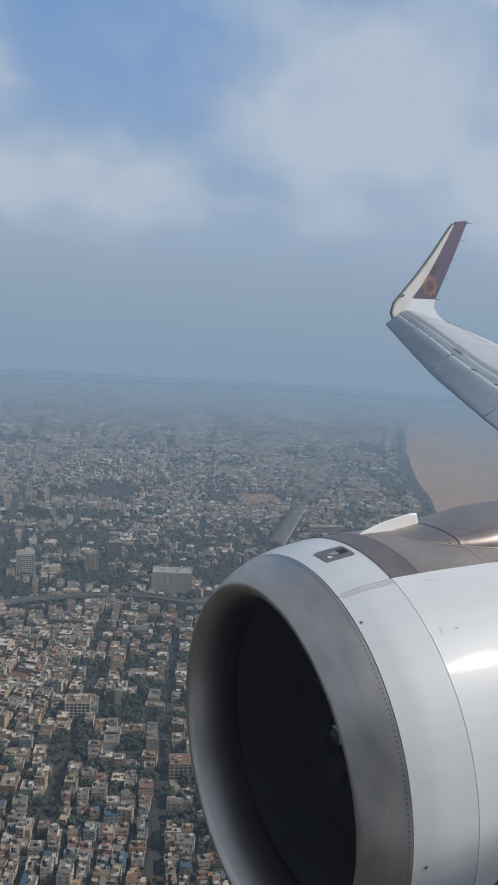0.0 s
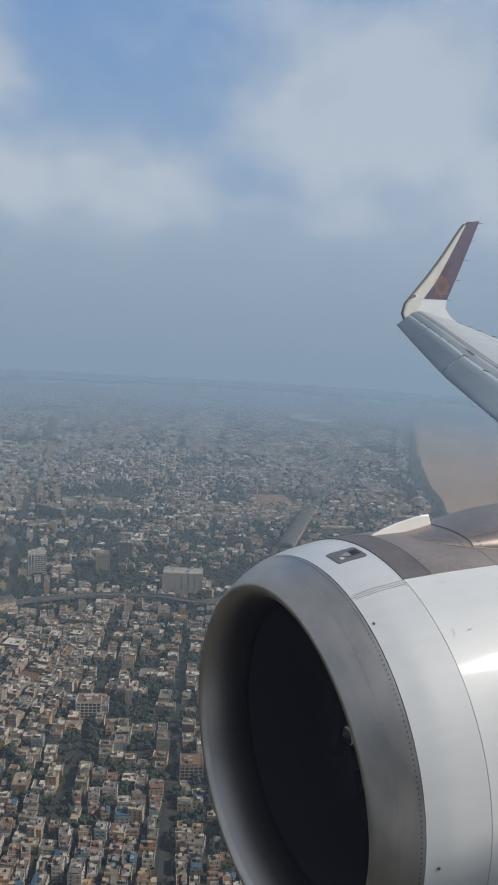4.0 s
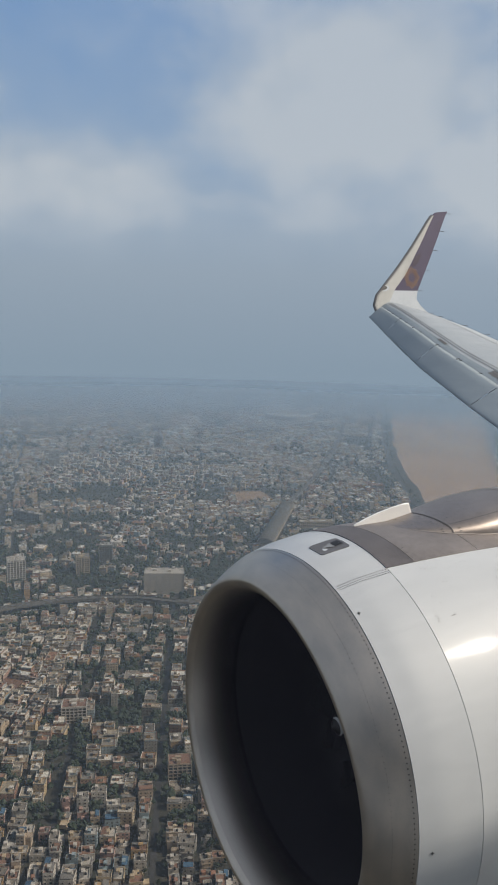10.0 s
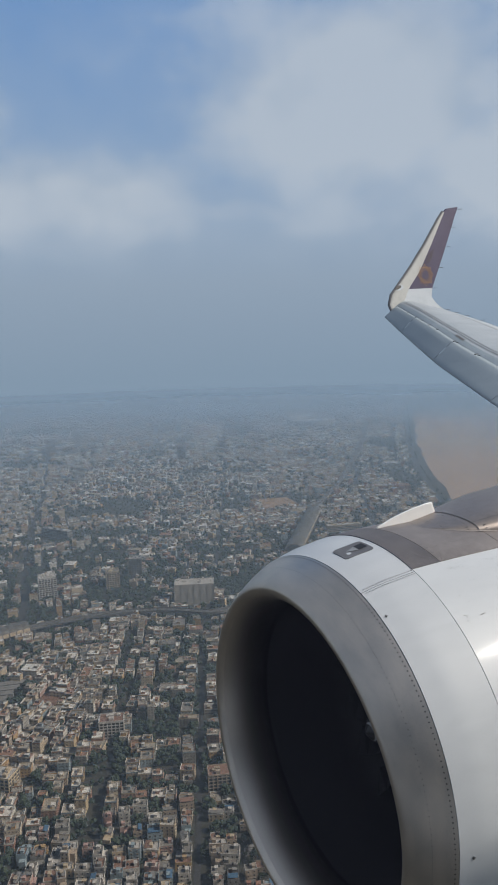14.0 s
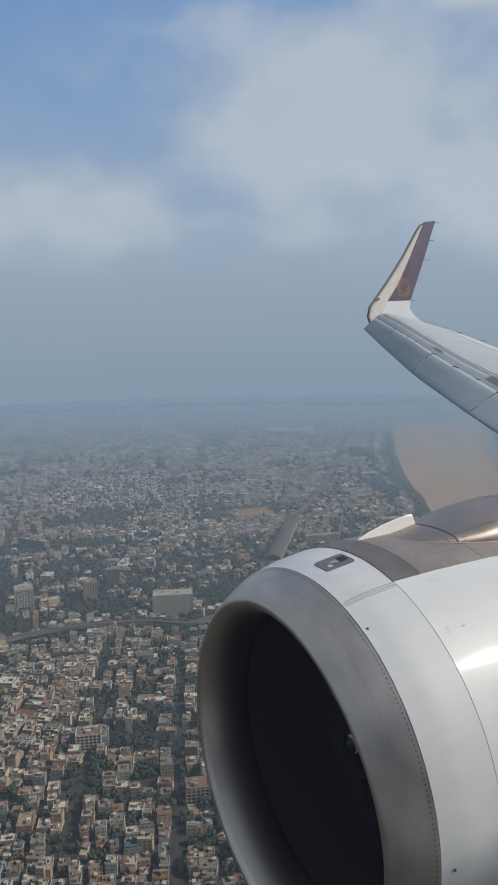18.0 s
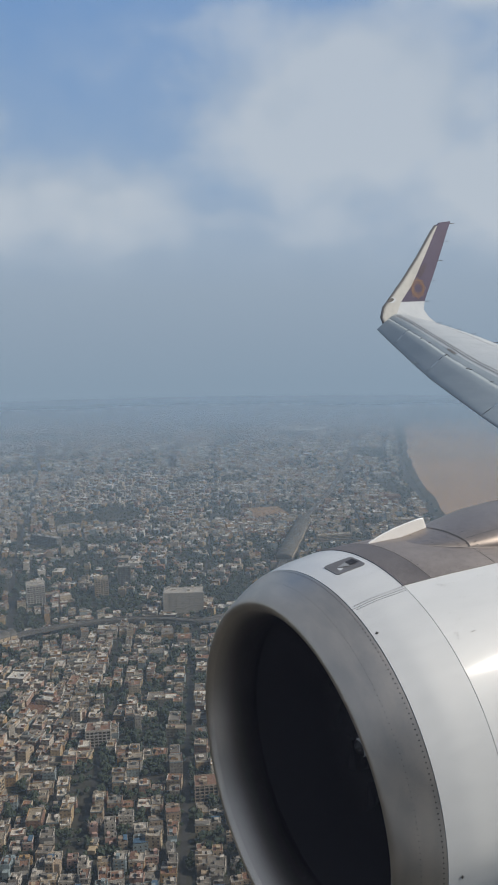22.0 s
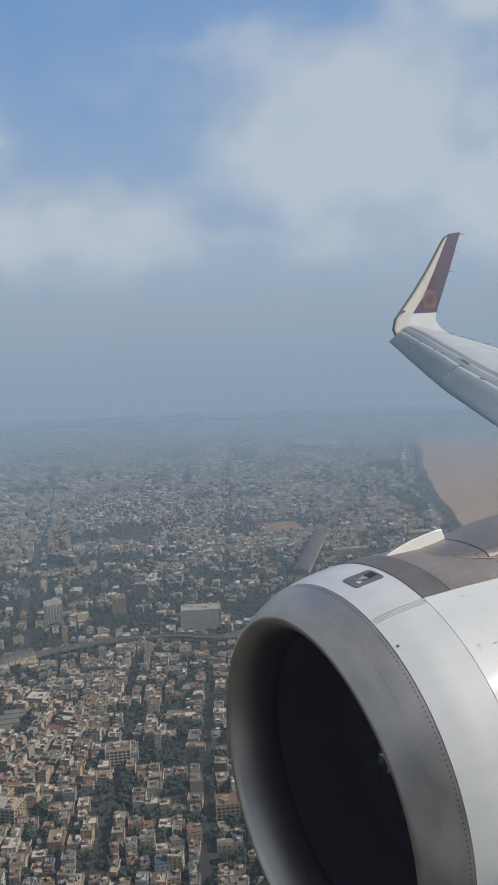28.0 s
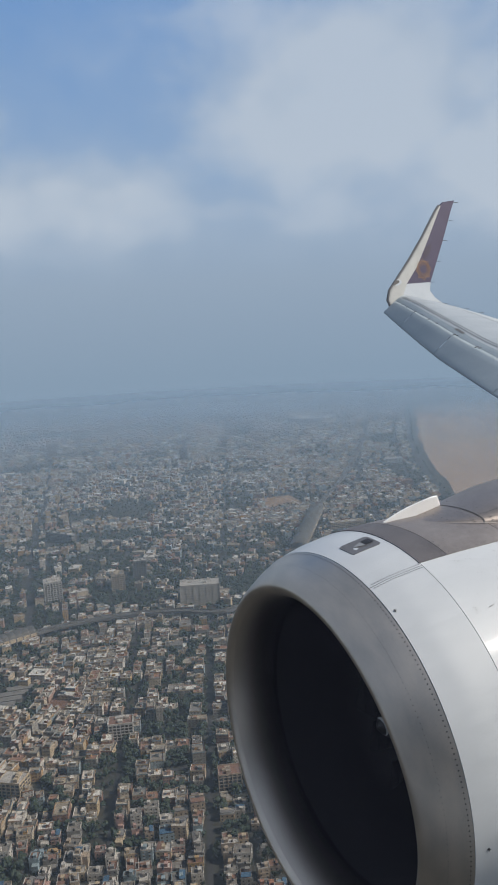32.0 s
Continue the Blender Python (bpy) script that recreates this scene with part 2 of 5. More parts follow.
def town_material(name):
    """Joined houses: each takes its own wall and roof colour; storeys show as rows of dark openings."""
    m, nt, p = nodes_of(name)
    g = nt.nodes.new("ShaderNodeNewGeometry")
    rnd = g.outputs["Random Per Island"]
    wall = ramp(nt, rnd, [(i / 12, c) for i, c in enumerate((
        (0.713, 0.674, 0.622), (0.608, 0.476, 0.298), (0.317, 0.298, 0.264), (0.661, 0.568, 0.436), (0.529, 0.351, 0.171), (0.502, 0.403, 0.298),
        (0.740, 0.713, 0.661), (0.344, 0.198, 0.139), (0.410, 0.390, 0.357), (0.330, 0.403, 0.449), (0.595, 0.489, 0.351), (0.515, 0.344, 0.271)))], True)
    shift = calc(nt, "FRACT", calc(nt, "MULTIPLY", rnd, 37.0))
    roof = ramp(nt, shift, [(i / 8, c) for i, c in enumerate((
        (0.291, 0.271, 0.244), (0.740, 0.713, 0.674), (0.396, 0.364, 0.310), (0.330, 0.192, 0.132), (0.205, 0.198, 0.185), (0.780, 0.780, 0.754),
        (0.396, 0.351, 0.278), (0.251, 0.244, 0.231)))], True)
    sep = nt.nodes.new("ShaderNodeSeparateXYZ")
    nt.links.new(g.outputs["Normal"], sep.inputs[0])
    up = calc(nt, "GREATER_THAN", sep.outputs[2], 0.6)
    pos = nt.nodes.new("ShaderNodeSeparateXYZ")
    nt.links.new(g.outputs["Position"], pos.inputs[0])
    storey = calc(nt, "FRACT", calc(nt, "MULTIPLY", pos.outputs[2], 1 / 3.1))
    run = calc(nt, "FRACT", calc(nt, "MULTIPLY", calc(nt, "ADD", pos.outputs[0], calc(nt, "MULTIPLY", pos.outputs[1], 1.3)), 1 / 3.4))
    hole = calc(nt, "MULTIPLY", calc(nt, "COMPARE", storey, 0.55, 0.22), calc(nt, "COMPARE", run, 0.5, 0.24))
    wall = mixed(nt, calc(nt, "MULTIPLY", hole, 0.6), wall, (0.08, 0.08, 0.08))
    col = mixed(nt, up, wall, roof)
    dirt = ramp(nt, noise_of(nt, 0.35, 5), ((0.3, (0.58, 0.57, 0.55)), (0.66, (1.0, 0.99, 0.965))))
    nt.links.new(mixed(nt, 1.0, col, dirt, "MULTIPLY"), p.inputs["Base Color"])
    p.inputs["Roughness"].default_value = 0.85
    return m


TOWN = town_material("town walls and roofs")


def water_material():
    m, nt, p = nodes_of("sea water")
    big, small = noise_of(nt, 0.004, 4), noise_of(nt, 0.05, 6)
    nt.links.new(ramp(nt, big, ((0.35, (0.030, 0.052, 0.058)), (0.7, (0.050, 0.075, 0.078)))), p.inputs["Base Color"])
    p.inputs["Roughness"].default_value = 0.32
    b = nt.nodes.new("ShaderNodeBump")
    b.inputs["Strength"].default_value, b.inputs["Distance"].default_value = 0.35, 1.2
    nt.links.new(small, b.inputs["Height"])
    nt.links.new(b.outputs[0], p.inputs["Normal"])
    return m


WATER = water_material()


HAZE_SHEETS = 6


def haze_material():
    """Haze over the city, painted as cover growing with distance, in uneven banks."""
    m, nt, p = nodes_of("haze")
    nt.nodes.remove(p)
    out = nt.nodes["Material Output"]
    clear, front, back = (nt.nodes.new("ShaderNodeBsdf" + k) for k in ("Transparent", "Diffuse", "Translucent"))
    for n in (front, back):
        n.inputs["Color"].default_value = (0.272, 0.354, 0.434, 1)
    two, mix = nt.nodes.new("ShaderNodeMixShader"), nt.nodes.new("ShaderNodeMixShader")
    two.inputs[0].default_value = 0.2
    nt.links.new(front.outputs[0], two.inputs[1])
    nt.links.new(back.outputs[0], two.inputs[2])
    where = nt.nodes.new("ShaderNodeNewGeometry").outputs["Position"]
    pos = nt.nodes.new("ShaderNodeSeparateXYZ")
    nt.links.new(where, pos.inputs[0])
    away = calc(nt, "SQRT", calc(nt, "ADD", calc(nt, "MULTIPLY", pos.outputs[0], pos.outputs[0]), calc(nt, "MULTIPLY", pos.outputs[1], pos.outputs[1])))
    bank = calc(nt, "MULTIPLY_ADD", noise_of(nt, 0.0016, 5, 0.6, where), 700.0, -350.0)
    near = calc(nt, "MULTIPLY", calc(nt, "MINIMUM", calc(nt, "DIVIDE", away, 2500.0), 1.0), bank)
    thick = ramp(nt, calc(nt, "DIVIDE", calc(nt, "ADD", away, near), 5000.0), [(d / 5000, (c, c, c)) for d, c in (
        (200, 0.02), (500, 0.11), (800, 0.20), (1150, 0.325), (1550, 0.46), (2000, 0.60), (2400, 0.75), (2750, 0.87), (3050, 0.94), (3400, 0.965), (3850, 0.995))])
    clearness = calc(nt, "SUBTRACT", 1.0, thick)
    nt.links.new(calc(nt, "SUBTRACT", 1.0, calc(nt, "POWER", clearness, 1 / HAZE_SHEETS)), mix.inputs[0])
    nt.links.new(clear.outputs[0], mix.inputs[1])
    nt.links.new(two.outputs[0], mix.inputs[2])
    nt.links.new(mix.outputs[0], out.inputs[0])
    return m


def sky_material():
    """The far sky: paler towards the horizon, with soft banks of cloud."""
    m, nt, p = nodes_of("far sky")
    nt.nodes.remove(p)
    out, em = nt.nodes["Material Output"], nt.nodes.new("ShaderNodeEmission")
    vec = nt.nodes.new("ShaderNodeVectorMath")
    vec.operation = "NORMALIZE"
    nt.links.new(nt.nodes.new("ShaderNodeTexCoord").outputs["Object"], vec.inputs[0])
    way = vec.outputs[0]
    sep = nt.nodes.new("ShaderNodeSeparateXYZ")
    nt.links.new(way, sep.inputs[0])
    az, el = sep.outputs[0], sep.outputs[2]
    base = ramp(nt, calc(nt, "MULTIPLY_ADD", el, 1.5, 0.15), (
        (0.00, (0.262, 0.341, 0.416)), (0.06, (0.263, 0.341, 0.416)), (0.15, (0.290, 0.363, 0.438)), (0.24, (0.320, 0.391, 0.466)), (0.33, (0.335, 0.416, 0.510)), (0.45, (0.292, 0.400, 0.545)),
        (0.60, (0.225, 0.350, 0.545)), (0.75, (0.180, 0.315, 0.545)), (1.0, (0.155, 0.290, 0.540))))
    wisp = noise_of(nt, 3.2, 7, 0.55, way, (1, 1, 1.9))
    lump = noise_of(nt, 9.0, 6, 0.5, way, (1, 1, 1.3))
    total = None
    for a, e, ra, re, w in ((0.16, 0.28, 0.17, 0.11, 1.0), (0.31, 0.19, 0.14, 0.09, 0.85), (-0.24, 0.165, 0.17, 0.055, 0.9), (-0.02, 0.15, 0.12, 0.03, 0.45), (-0.40, 0.27, 0.10, 0.11, 0.9), (0.32, 0.40, 0.14, 0.08, 0.8)):
        dx = calc(nt, "DIVIDE", calc(nt, "SUBTRACT", az, a), ra)
        dy = calc(nt, "DIVIDE", calc(nt, "SUBTRACT", el, e), re)
        r = calc(nt, "ADD", calc(nt, "MULTIPLY", dx, dx), calc(nt, "MULTIPLY", dy, dy))
        bank = calc(nt, "MULTIPLY", calc(nt, "DIVIDE", 1.0, calc(nt, "ADD", 1.0, r)), w)
        total = bank if total is None else calc(nt, "MAXIMUM", total, bank)
    body = calc(nt, "ADD", calc(nt, "MULTIPLY", total, 0.95), calc(nt, "ADD", calc(nt, "MULTIPLY", wisp, 0.60), calc(nt, "MULTIPLY", lump, 0.52)))
    cover = ramp(nt, calc(nt, "MULTIPLY", body, 0.7), ((0.47, (0, 0, 0)), (0.60, (0.20, 0.20, 0.20)), (0.70, (0.66, 0.66, 0.66)), (0.84, (1, 1, 1))))
    top = calc(nt, "MULTIPLY", cover, ramp(nt, calc(nt, "MULTIPLY_ADD", el, 5.0, 0.2), ((0.30, (0, 0, 0)), (0.85, (1, 1, 1)))))
    cloud = ramp(nt, calc(nt, "ADD", calc(nt, "MULTIPLY", lump, 0.6), calc(nt, "MULTIPLY", body, 0.4)), ((0.50, (0.360, 0.435, 0.520)), (0.80, (0.520, 0.565, 0.605))))
    em.inputs[1].default_value = 0.96
    nt.links.new(mixed(nt, calc(nt, "MULTIPLY", top, 0.88), base, cloud), em.inputs[0])
    nt.links.new(em.outputs[0], out.inputs[0])
    return m


# ---------------------------------------------------------------- builders
def mesh_of(name, verts, faces, mats, smooth=False, slots=None):
    me = bpy.data.meshes.new(name)
    me.from_pydata([tuple(v) for v in verts], [], [tuple(f) for f in faces])
    for m in (mats if isinstance(mats, (list, tuple)) else [mats]):
        me.materials.append(m)
    if slots is not None:
        me.polygons.foreach_set("material_index", slots)
    if smooth:
        me.polygons.foreach_set("use_smooth", [True] * len(me.polygons))
    me.update()
    return me


def piece(name, verts, faces, mat, parent=None, label="", smooth=False, slots=None):
    """One mesh object, under a thing or a part."""
    ob = new(name, mesh_of(name, verts, faces, mat, smooth, slots))
    ob.parent = parent
    if label:
        ob["label"] = label
    return ob


def empty(name, m, label, category, group="", kind=""):
    ob = new(name)
    ob.empty_display_size = 0.2
    ob.matrix_world = m
    return tagged(ob, label, category, group, kind)


def part(name, bm, mat, parent=None, label="", smooth=False):
    me = bpy.data.meshes.new(name)
    bm.to_mesh(me)
    bm.free()
    me.materials.append(mat)
    if smooth:
        me.polygons.foreach_set("use_smooth", [True] * len(me.polygons))
    ob = new(name, me)
    ob.parent = parent
    if label:
        ob["label"] = label
    return ob


def box_data(x0, x1, y0, y1, z0, z1):
    v = [(x, y, z) for z in (z0, z1) for x, y in ((x0, y0), (x1, y0), (x1, y1), (x0, y1))]
    return v, [(0, 3, 2, 1), (4, 5, 6, 7), (0, 1, 5, 4), (1, 2, 6, 5), (2, 3, 7, 6), (3, 0, 4, 7)]


def join(*data):
    vs, fs = [], []
    for v, f in data:
        k = len(vs)
        vs += list(v)
        fs += [tuple(i + k for i in q) for q in f]
    return vs, fs


def grid_faces(n, m, wrap=False):
    """Faces of n rows of m points each."""
    return [(i * m + j, i * m + (j + 1) % m, (i + 1) * m + (j + 1) % m, (i + 1) * m + j)
            for i in range(n - 1) for j in range(m if wrap else m - 1)]


def slab_from(outline, thick, axis):
    """A plate: an outline of points, thickened along axis both ways, with a rounded rim."""
    ax = Vector(axis).normalized() * thick
    mid = sum((Vector(p) for p in outline), Vector()) / len(outline)
    n = len(outline)
    rings = []
    for off, shrink in ((-1, 0.94), (-0.55, 1.0), (0.55, 1.0), (1, 0.94)):
        rings += [mid + (Vector(p) - mid) * shrink + ax * off for p in outline]
    return rings, grid_faces(4, n, True) + [tuple(reversed(range(n))), tuple(range(3 * n, 4 * n))]


def strip(points, half, z, lift=0.0):
    """A ribbon along a polyline on the ground."""
    v = []
    for i, (x, y) in enumerate(points):
        a, b = points[max(i - 1, 0)], points[min(i + 1, len(points) - 1)]
        d = Vector((b[0] - a[0], b[1] - a[1])).normalized()
        v += [(x - d.y * half, y + d.x * half, z), (x + d.y * half, y - d.x * half, z)]
    return v, [(2 * i, 2 * i + 1, 2 * i + 3, 2 * i + 2) for i in range(len(points) - 1)]


# ---------------------------------------------------------------- the engine
NAC = Vector((2.340, 3.911, -2.722))           # centre of the ring behind the polished lip
ax = Vector((0.99877, -0.00197, -0.04945)).normalized()
ay = Vector((0, 0, 1)).cross(ax).normalized()
NACELLE = CRAFT @ Matrix.Translation(NAC) @ Matrix((ax, ay, ax.cross(ay))).transposed().to_4x4()
OUTER = [(-0.264, 1.086), (-0.260, 1.101), (-0.248, 1.117), (-0.218, 1.142), (-0.17, 1.174), (-0.09, 1.224), (0.0, 1.269),
         (0.15, 1.312), (0.38, 1.348), (0.7, 1.364), (1.1, 1.371), (1.6, 1.368), (2.2, 1.345), (2.9, 1.29)]


def radius_at(d):
    return float(np.interp(d, [p[0] for p in OUTER], [p[1] for p in OUTER]))


def on_shell(d, deg, lift=0.0, r=None):
    """A place on the nacelle: d metres behind the lip ring, deg degrees from the top towards the cabin."""
    r = (radius_at(d) if r is None else r) + lift
    return (d, -r * math.sin(radians(deg)), r * math.cos(radians(deg)))


def shell(ds, degs, lift=0.0, thick=0.012):
    """A curved panel with thickness and crisp edges, over a stretch of the nacelle."""
    n, m = len(ds), len(degs)
    top = [on_shell(d, a, lift) for d in ds for a in degs]
    low = [on_shell(d, a, lift - thick) for d in ds for a in degs]
    f = [tuple(q) for q in grid_faces(n, m)] + [tuple(i + n * m for i in reversed(q)) for q in grid_faces(n, m)]
    v = top + low
    rim = [j for j in range(m)] + [i * m + m - 1 for i in range(1, n)] + [(n - 1) * m + j for j in range(m - 2, -1, -1)] + [i * m for i in range(n - 2, 0, -1)]
    for a, b in zip(rim, rim[1:] + rim[:1]):
        k = len(v)
        v += [top[b], top[a], low[a], low[b]]
        f.append((k, k + 1, k + 2, k + 3))
    return v, f


def steps(a, b, n):
    return [a + (b - a) * i / (n - 1) for i in range(n)]


engine = empty("jet_engine", NACELLE, "white jet engine nacelle with polished metal inlet lip under the wing", "engine")

# polished lip: from the throat round the highlight to the ring of fasteners
def scarf(v):
    """The lower inboard part of the lip lies a little further aft."""
    out = []
    for d, y, z in v:
        q = math.atan2(-y, z)
        w = max(0.0, math.sin(q)) * (1 - math.cos(q)) / 2
        out.append((d + 0.105 * w * min(1.0, max(0.0, (0.02 - d) / 0.26)), y, z))
    return out


inner = [(0.02, 0.976), (-0.03, 0.980), (-0.08, 0.986), (-0.125, 0.995), (-0.165, 1.006), (-0.198, 1.019), (-0.225, 1.034), (-0.245, 1.050)]
lip_profile = inner[6:] + [(-0.258, 1.067)] + [p for p in OUTER if p[0] < -0.002] + [(-0.002, 1.268)]
n = 160
v = [(d, -r * math.sin(2 * math.pi * j / n), r * math.cos(2 * math.pi * j / n)) for d, r in lip_profile for j in range(n)]
v = scarf(v)
piece("inlet_lip", v, [tuple(reversed(q)) for q in grid_faces(len(lip_profile), n, True)], LIP_METAL, engine, "polished metal inlet lip", True)
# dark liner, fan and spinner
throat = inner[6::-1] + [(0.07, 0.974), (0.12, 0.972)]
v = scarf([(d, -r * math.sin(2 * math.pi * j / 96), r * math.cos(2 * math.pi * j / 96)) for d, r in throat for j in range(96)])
piece("inlet_throat", v, grid_faces(len(throat), 96, True), THROAT, engine, "metal throat behind the lip, inner shade put into its colour", True)
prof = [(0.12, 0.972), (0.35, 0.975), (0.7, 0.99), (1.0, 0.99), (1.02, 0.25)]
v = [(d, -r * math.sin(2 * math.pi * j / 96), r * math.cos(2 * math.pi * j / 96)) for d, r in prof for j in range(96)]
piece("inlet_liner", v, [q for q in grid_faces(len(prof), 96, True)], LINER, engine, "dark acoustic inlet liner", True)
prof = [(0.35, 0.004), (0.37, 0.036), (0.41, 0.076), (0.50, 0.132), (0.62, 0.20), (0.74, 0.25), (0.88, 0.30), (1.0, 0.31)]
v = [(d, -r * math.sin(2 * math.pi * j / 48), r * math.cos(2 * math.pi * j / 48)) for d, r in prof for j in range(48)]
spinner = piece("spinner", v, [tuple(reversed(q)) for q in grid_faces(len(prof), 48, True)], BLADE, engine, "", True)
v, top = [], 26
for i in range(top):
    a, k = -35 + i * 7.8, i / (top - 1)
    w = 0.0065 * math.sin(math.pi * min(1, 0.06 + k)) ** 0.6 + 0.001
    for s in (-1, 1):
        d = 0.385 + 0.012 * k + s * w
        r = float(np.interp(d, [p[0] for p in prof], [p[1] for p in prof])) + 0.003
        v.append((d - 0.002, -r * math.sin(radians(a)), r * math.cos(radians(a))))
piece("spiral_mark", v, grid_faces(top, 2), SWIRL, spinner, "white spiral mark")
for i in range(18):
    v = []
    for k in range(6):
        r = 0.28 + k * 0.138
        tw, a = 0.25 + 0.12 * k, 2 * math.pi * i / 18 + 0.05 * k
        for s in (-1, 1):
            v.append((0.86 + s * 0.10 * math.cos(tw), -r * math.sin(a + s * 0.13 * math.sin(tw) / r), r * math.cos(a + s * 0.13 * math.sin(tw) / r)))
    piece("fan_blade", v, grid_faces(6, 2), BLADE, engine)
# dark ring under the seams, then the cowl panels with gaps between them
prof = [(d, radius_at(d) - 0.016) for d in steps(-0.02, 2.6, 24)]
v = [(d, -r * math.sin(2 * math.pi * j / 120), r * math.cos(2 * math.pi * j / 120)) for d, r in prof for j in range(120)]
piece("cowl_core", v, [tuple(reversed(q)) for q in grid_faces(len(prof), 120, True)], SEAM, engine, "", True)
fore = steps(0.004, 0.3780, 8)
for a0, a1 in ((-22, 21.9), (22.1, 180), (180.2, 337.8)):
    v, f = shell(fore, steps(a0, a1, max(12, int((a1 - a0) / 2.5))))
    piece("inlet_cowl_panel", v, f, WHITE_PAINT, engine, "glossy white cowl panel", True)
aft = steps(0.3825, 2.6, 26)
for a0, a1 in ((-20.6, 20.6), (20.7, 180), (180.2, 339.3)):
    v, f = shell(aft, steps(a0, a1, max(12, int((a1 - a0) / 2.5))))
    piece("fan_cowl_panel", v, f, WHITE_PAINT, engine, "glossy white cowl panel", True)


def rivets(name, places, size, parent, lift=0.0025):
    """Rows of fastener heads, far too small to pick out singly."""
    vs, fs = [], []
    for d, deg in places:
        k = len(vs)
        c = Vector(on_shell(d, deg, lift))
        t = Vector((0, -math.cos(radians(deg)), -math.sin(radians(deg))))
        u = (Vector(on_shell(d + 0.01, deg)) - Vector(on_shell(d - 0.01, deg))).normalized()
        vs += [tuple(c + (u * math.cos(q) + t * math.sin(q)) * size) for q in (0, 1.05, 2.09, 3.14, 4.19, 5.24)]
        fs.append(tuple(range(k, k + 6)))
    ob = piece(name, vs, fs, RIVET, parent)
    return tagged(ob, "rows of dark fastener heads", kind="stuff")


rows = [(-0.020, a) for a in np.arange(-100, 130, 1.25)] + [(-0.122, a) for a in np.arange(-60, 105, 1.45)]
rows += [(d, 22.0 + s * 0.72) for s in (-1, 1) for d in np.arange(0.03, 0.37, 0.021)]
rivets("fasteners", [q for q in rows if q[0] > -0.1], 0.0046, engine)
rivets("lip_fasteners", [q for q in rows if q[0] < -0.1], 0.0030, engine)
rng = random.Random(4)
pairs = []
for _ in range(13):
    d, a = 0.44 + rng.random() * 1.0, 23 + rng.random() * 12
    pairs += [(d, a), (d + 0.02 + 0.02 * rng.random(), a + 0.3)]
rivets("access_marks", pairs + [(0.545, 35.3), (0.515, 33.0), (0.455, 38.4), (0.465, 39.2), (0.455, 40.0), (0.47, 38.6)], 0.0036, engine)

# flush intake on the top panel
v = []
for lift in (0.0, 0.004):
    for j in range(32):
        c, s = math.cos(2 * math.pi * j / 32), math.sin(2 * math.pi * j / 32)
        v.append(on_shell(0.2225 + 0.109 * math.copysign(abs(c) ** 0.22, c), 4.05 + 3.65 * math.copysign(abs(s) ** 0.22, s), lift))
f = [tuple(reversed(q)) for q in grid_faces(2, 32, True)] + [tuple(range(32, 64))]
scoop = piece("flush_intake", v, f, PLATE_GREY, engine, "dark flush intake plate")
ramp_top = [on_shell(0.165, 4.1, 0.0046), on_shell(0.245, 2.7, 0.0046), on_shell(0.245, 5.5, 0.0046)]
piece("intake_ramp", ramp_top, [(0, 2, 1)], STENCIL, scoop, "grey intake ramp")
# flat black patch painted where the open mouth lies in shade
mouth = [on_shell(0.247, 2.6, 0.0050), on_shell(0.314, 2.2, 0.0050), on_shell(0.314, 5.2, 0.0050), on_shell(0.247, 5.4, 0.0050)]
piece("intake_mouth", mouth, [(0, 1, 2, 3)], LINER, scoop, "flat black patch for the shaded intake mouth")

# grey collar and bare metal shelf on the crown, and the pylon fairing over it
degs = steps(-21, 21, 22)
v, f = shell(steps(0.376, 0.592, 8), degs, 0.005, 0.010)
piece("crown_collar", v, f, DARK_GREY, engine, "dark grey crown collar", True)
for d0, d1 in ((0.596, 1.133), (1.137, 1.753), (1.757, 2.6)):
    v, f = shell(steps(d0, d1, 12), degs, 0.005, 0.010)
    piece("crown_shelf", v, f, BRONZE, engine, "bare bronze-grey metal shelf", True)

shelf_rows = [(d, a) for a in (20.3, 14.5) for d in np.arange(0.62, 2.5, 0.075)] + [(d, a) for d in (0.388, 0.582, 0.61, 1.12, 1.15) for a in np.arange(-19, 20, 2.4)]
rivets("shelf_fasteners", shelf_rows, 0.0036, engine, 0.0075)

STATIONS = [(0.78, 0.03, 0.0), (0.82, 0.09, 0.005), (0.88, 0.145, 0.010), (0.98, 0.222, 0.020), (1.12, 0.290, 0.041), (1.32, 0.348, 0.085),
            (1.56, 0.382, 0.133), (1.87, 0.40, 0.170), (2.2, 0.402, 0.180), (2.7, 0.40, 0.182), (3.4, 0.35, 0.20), (4.2, 0.34, 0.26), (5.2, 0.30, 0.34)]


SECTION = ((0, 1.0, 0.0), (0.17, 0.985, 0.34), (0.33, 0.955, 0.60), (0.5, 0.885, 0.80), (0.67, 0.74, 0.93), (0.83, 0.45, 0.99), (1, 0.0, 1.01))


def across(q):
    """The fairing's section, steep-sided with a flat top: how far out it reaches at the angle q."""
    u = min(q, math.pi - q) / (math.pi / 2)
    return math.copysign(float(np.interp(u, [p[0] for p in SECTION], [p[1] for p in SECTION])), math.cos(q))


def climb(q):
    """How high the section stands at the angle q."""
    return float(np.interp(min(q, math.pi - q) / (math.pi / 2), [p[0] for p in SECTION], [p[2] for p in SECTION]))


def pylon(d0, d1, lift=0.0):
    ds = [s for s in STATIONS if d0 - 1e-6 <= s[0] <= d1 + 1e-6]
    v = []
    for d, w, h in ds:
        for j in range(21):
            q = math.pi * j / 20
            y = w * across(q)
            base = math.sqrt(max(radius_at(d) ** 2 - y * y, 0)) - 0.01
            v.append((d, y * (1 + lift), base + (h + 0.01) * climb(q) + lift))
    return v, grid_faces(len(ds), 21)


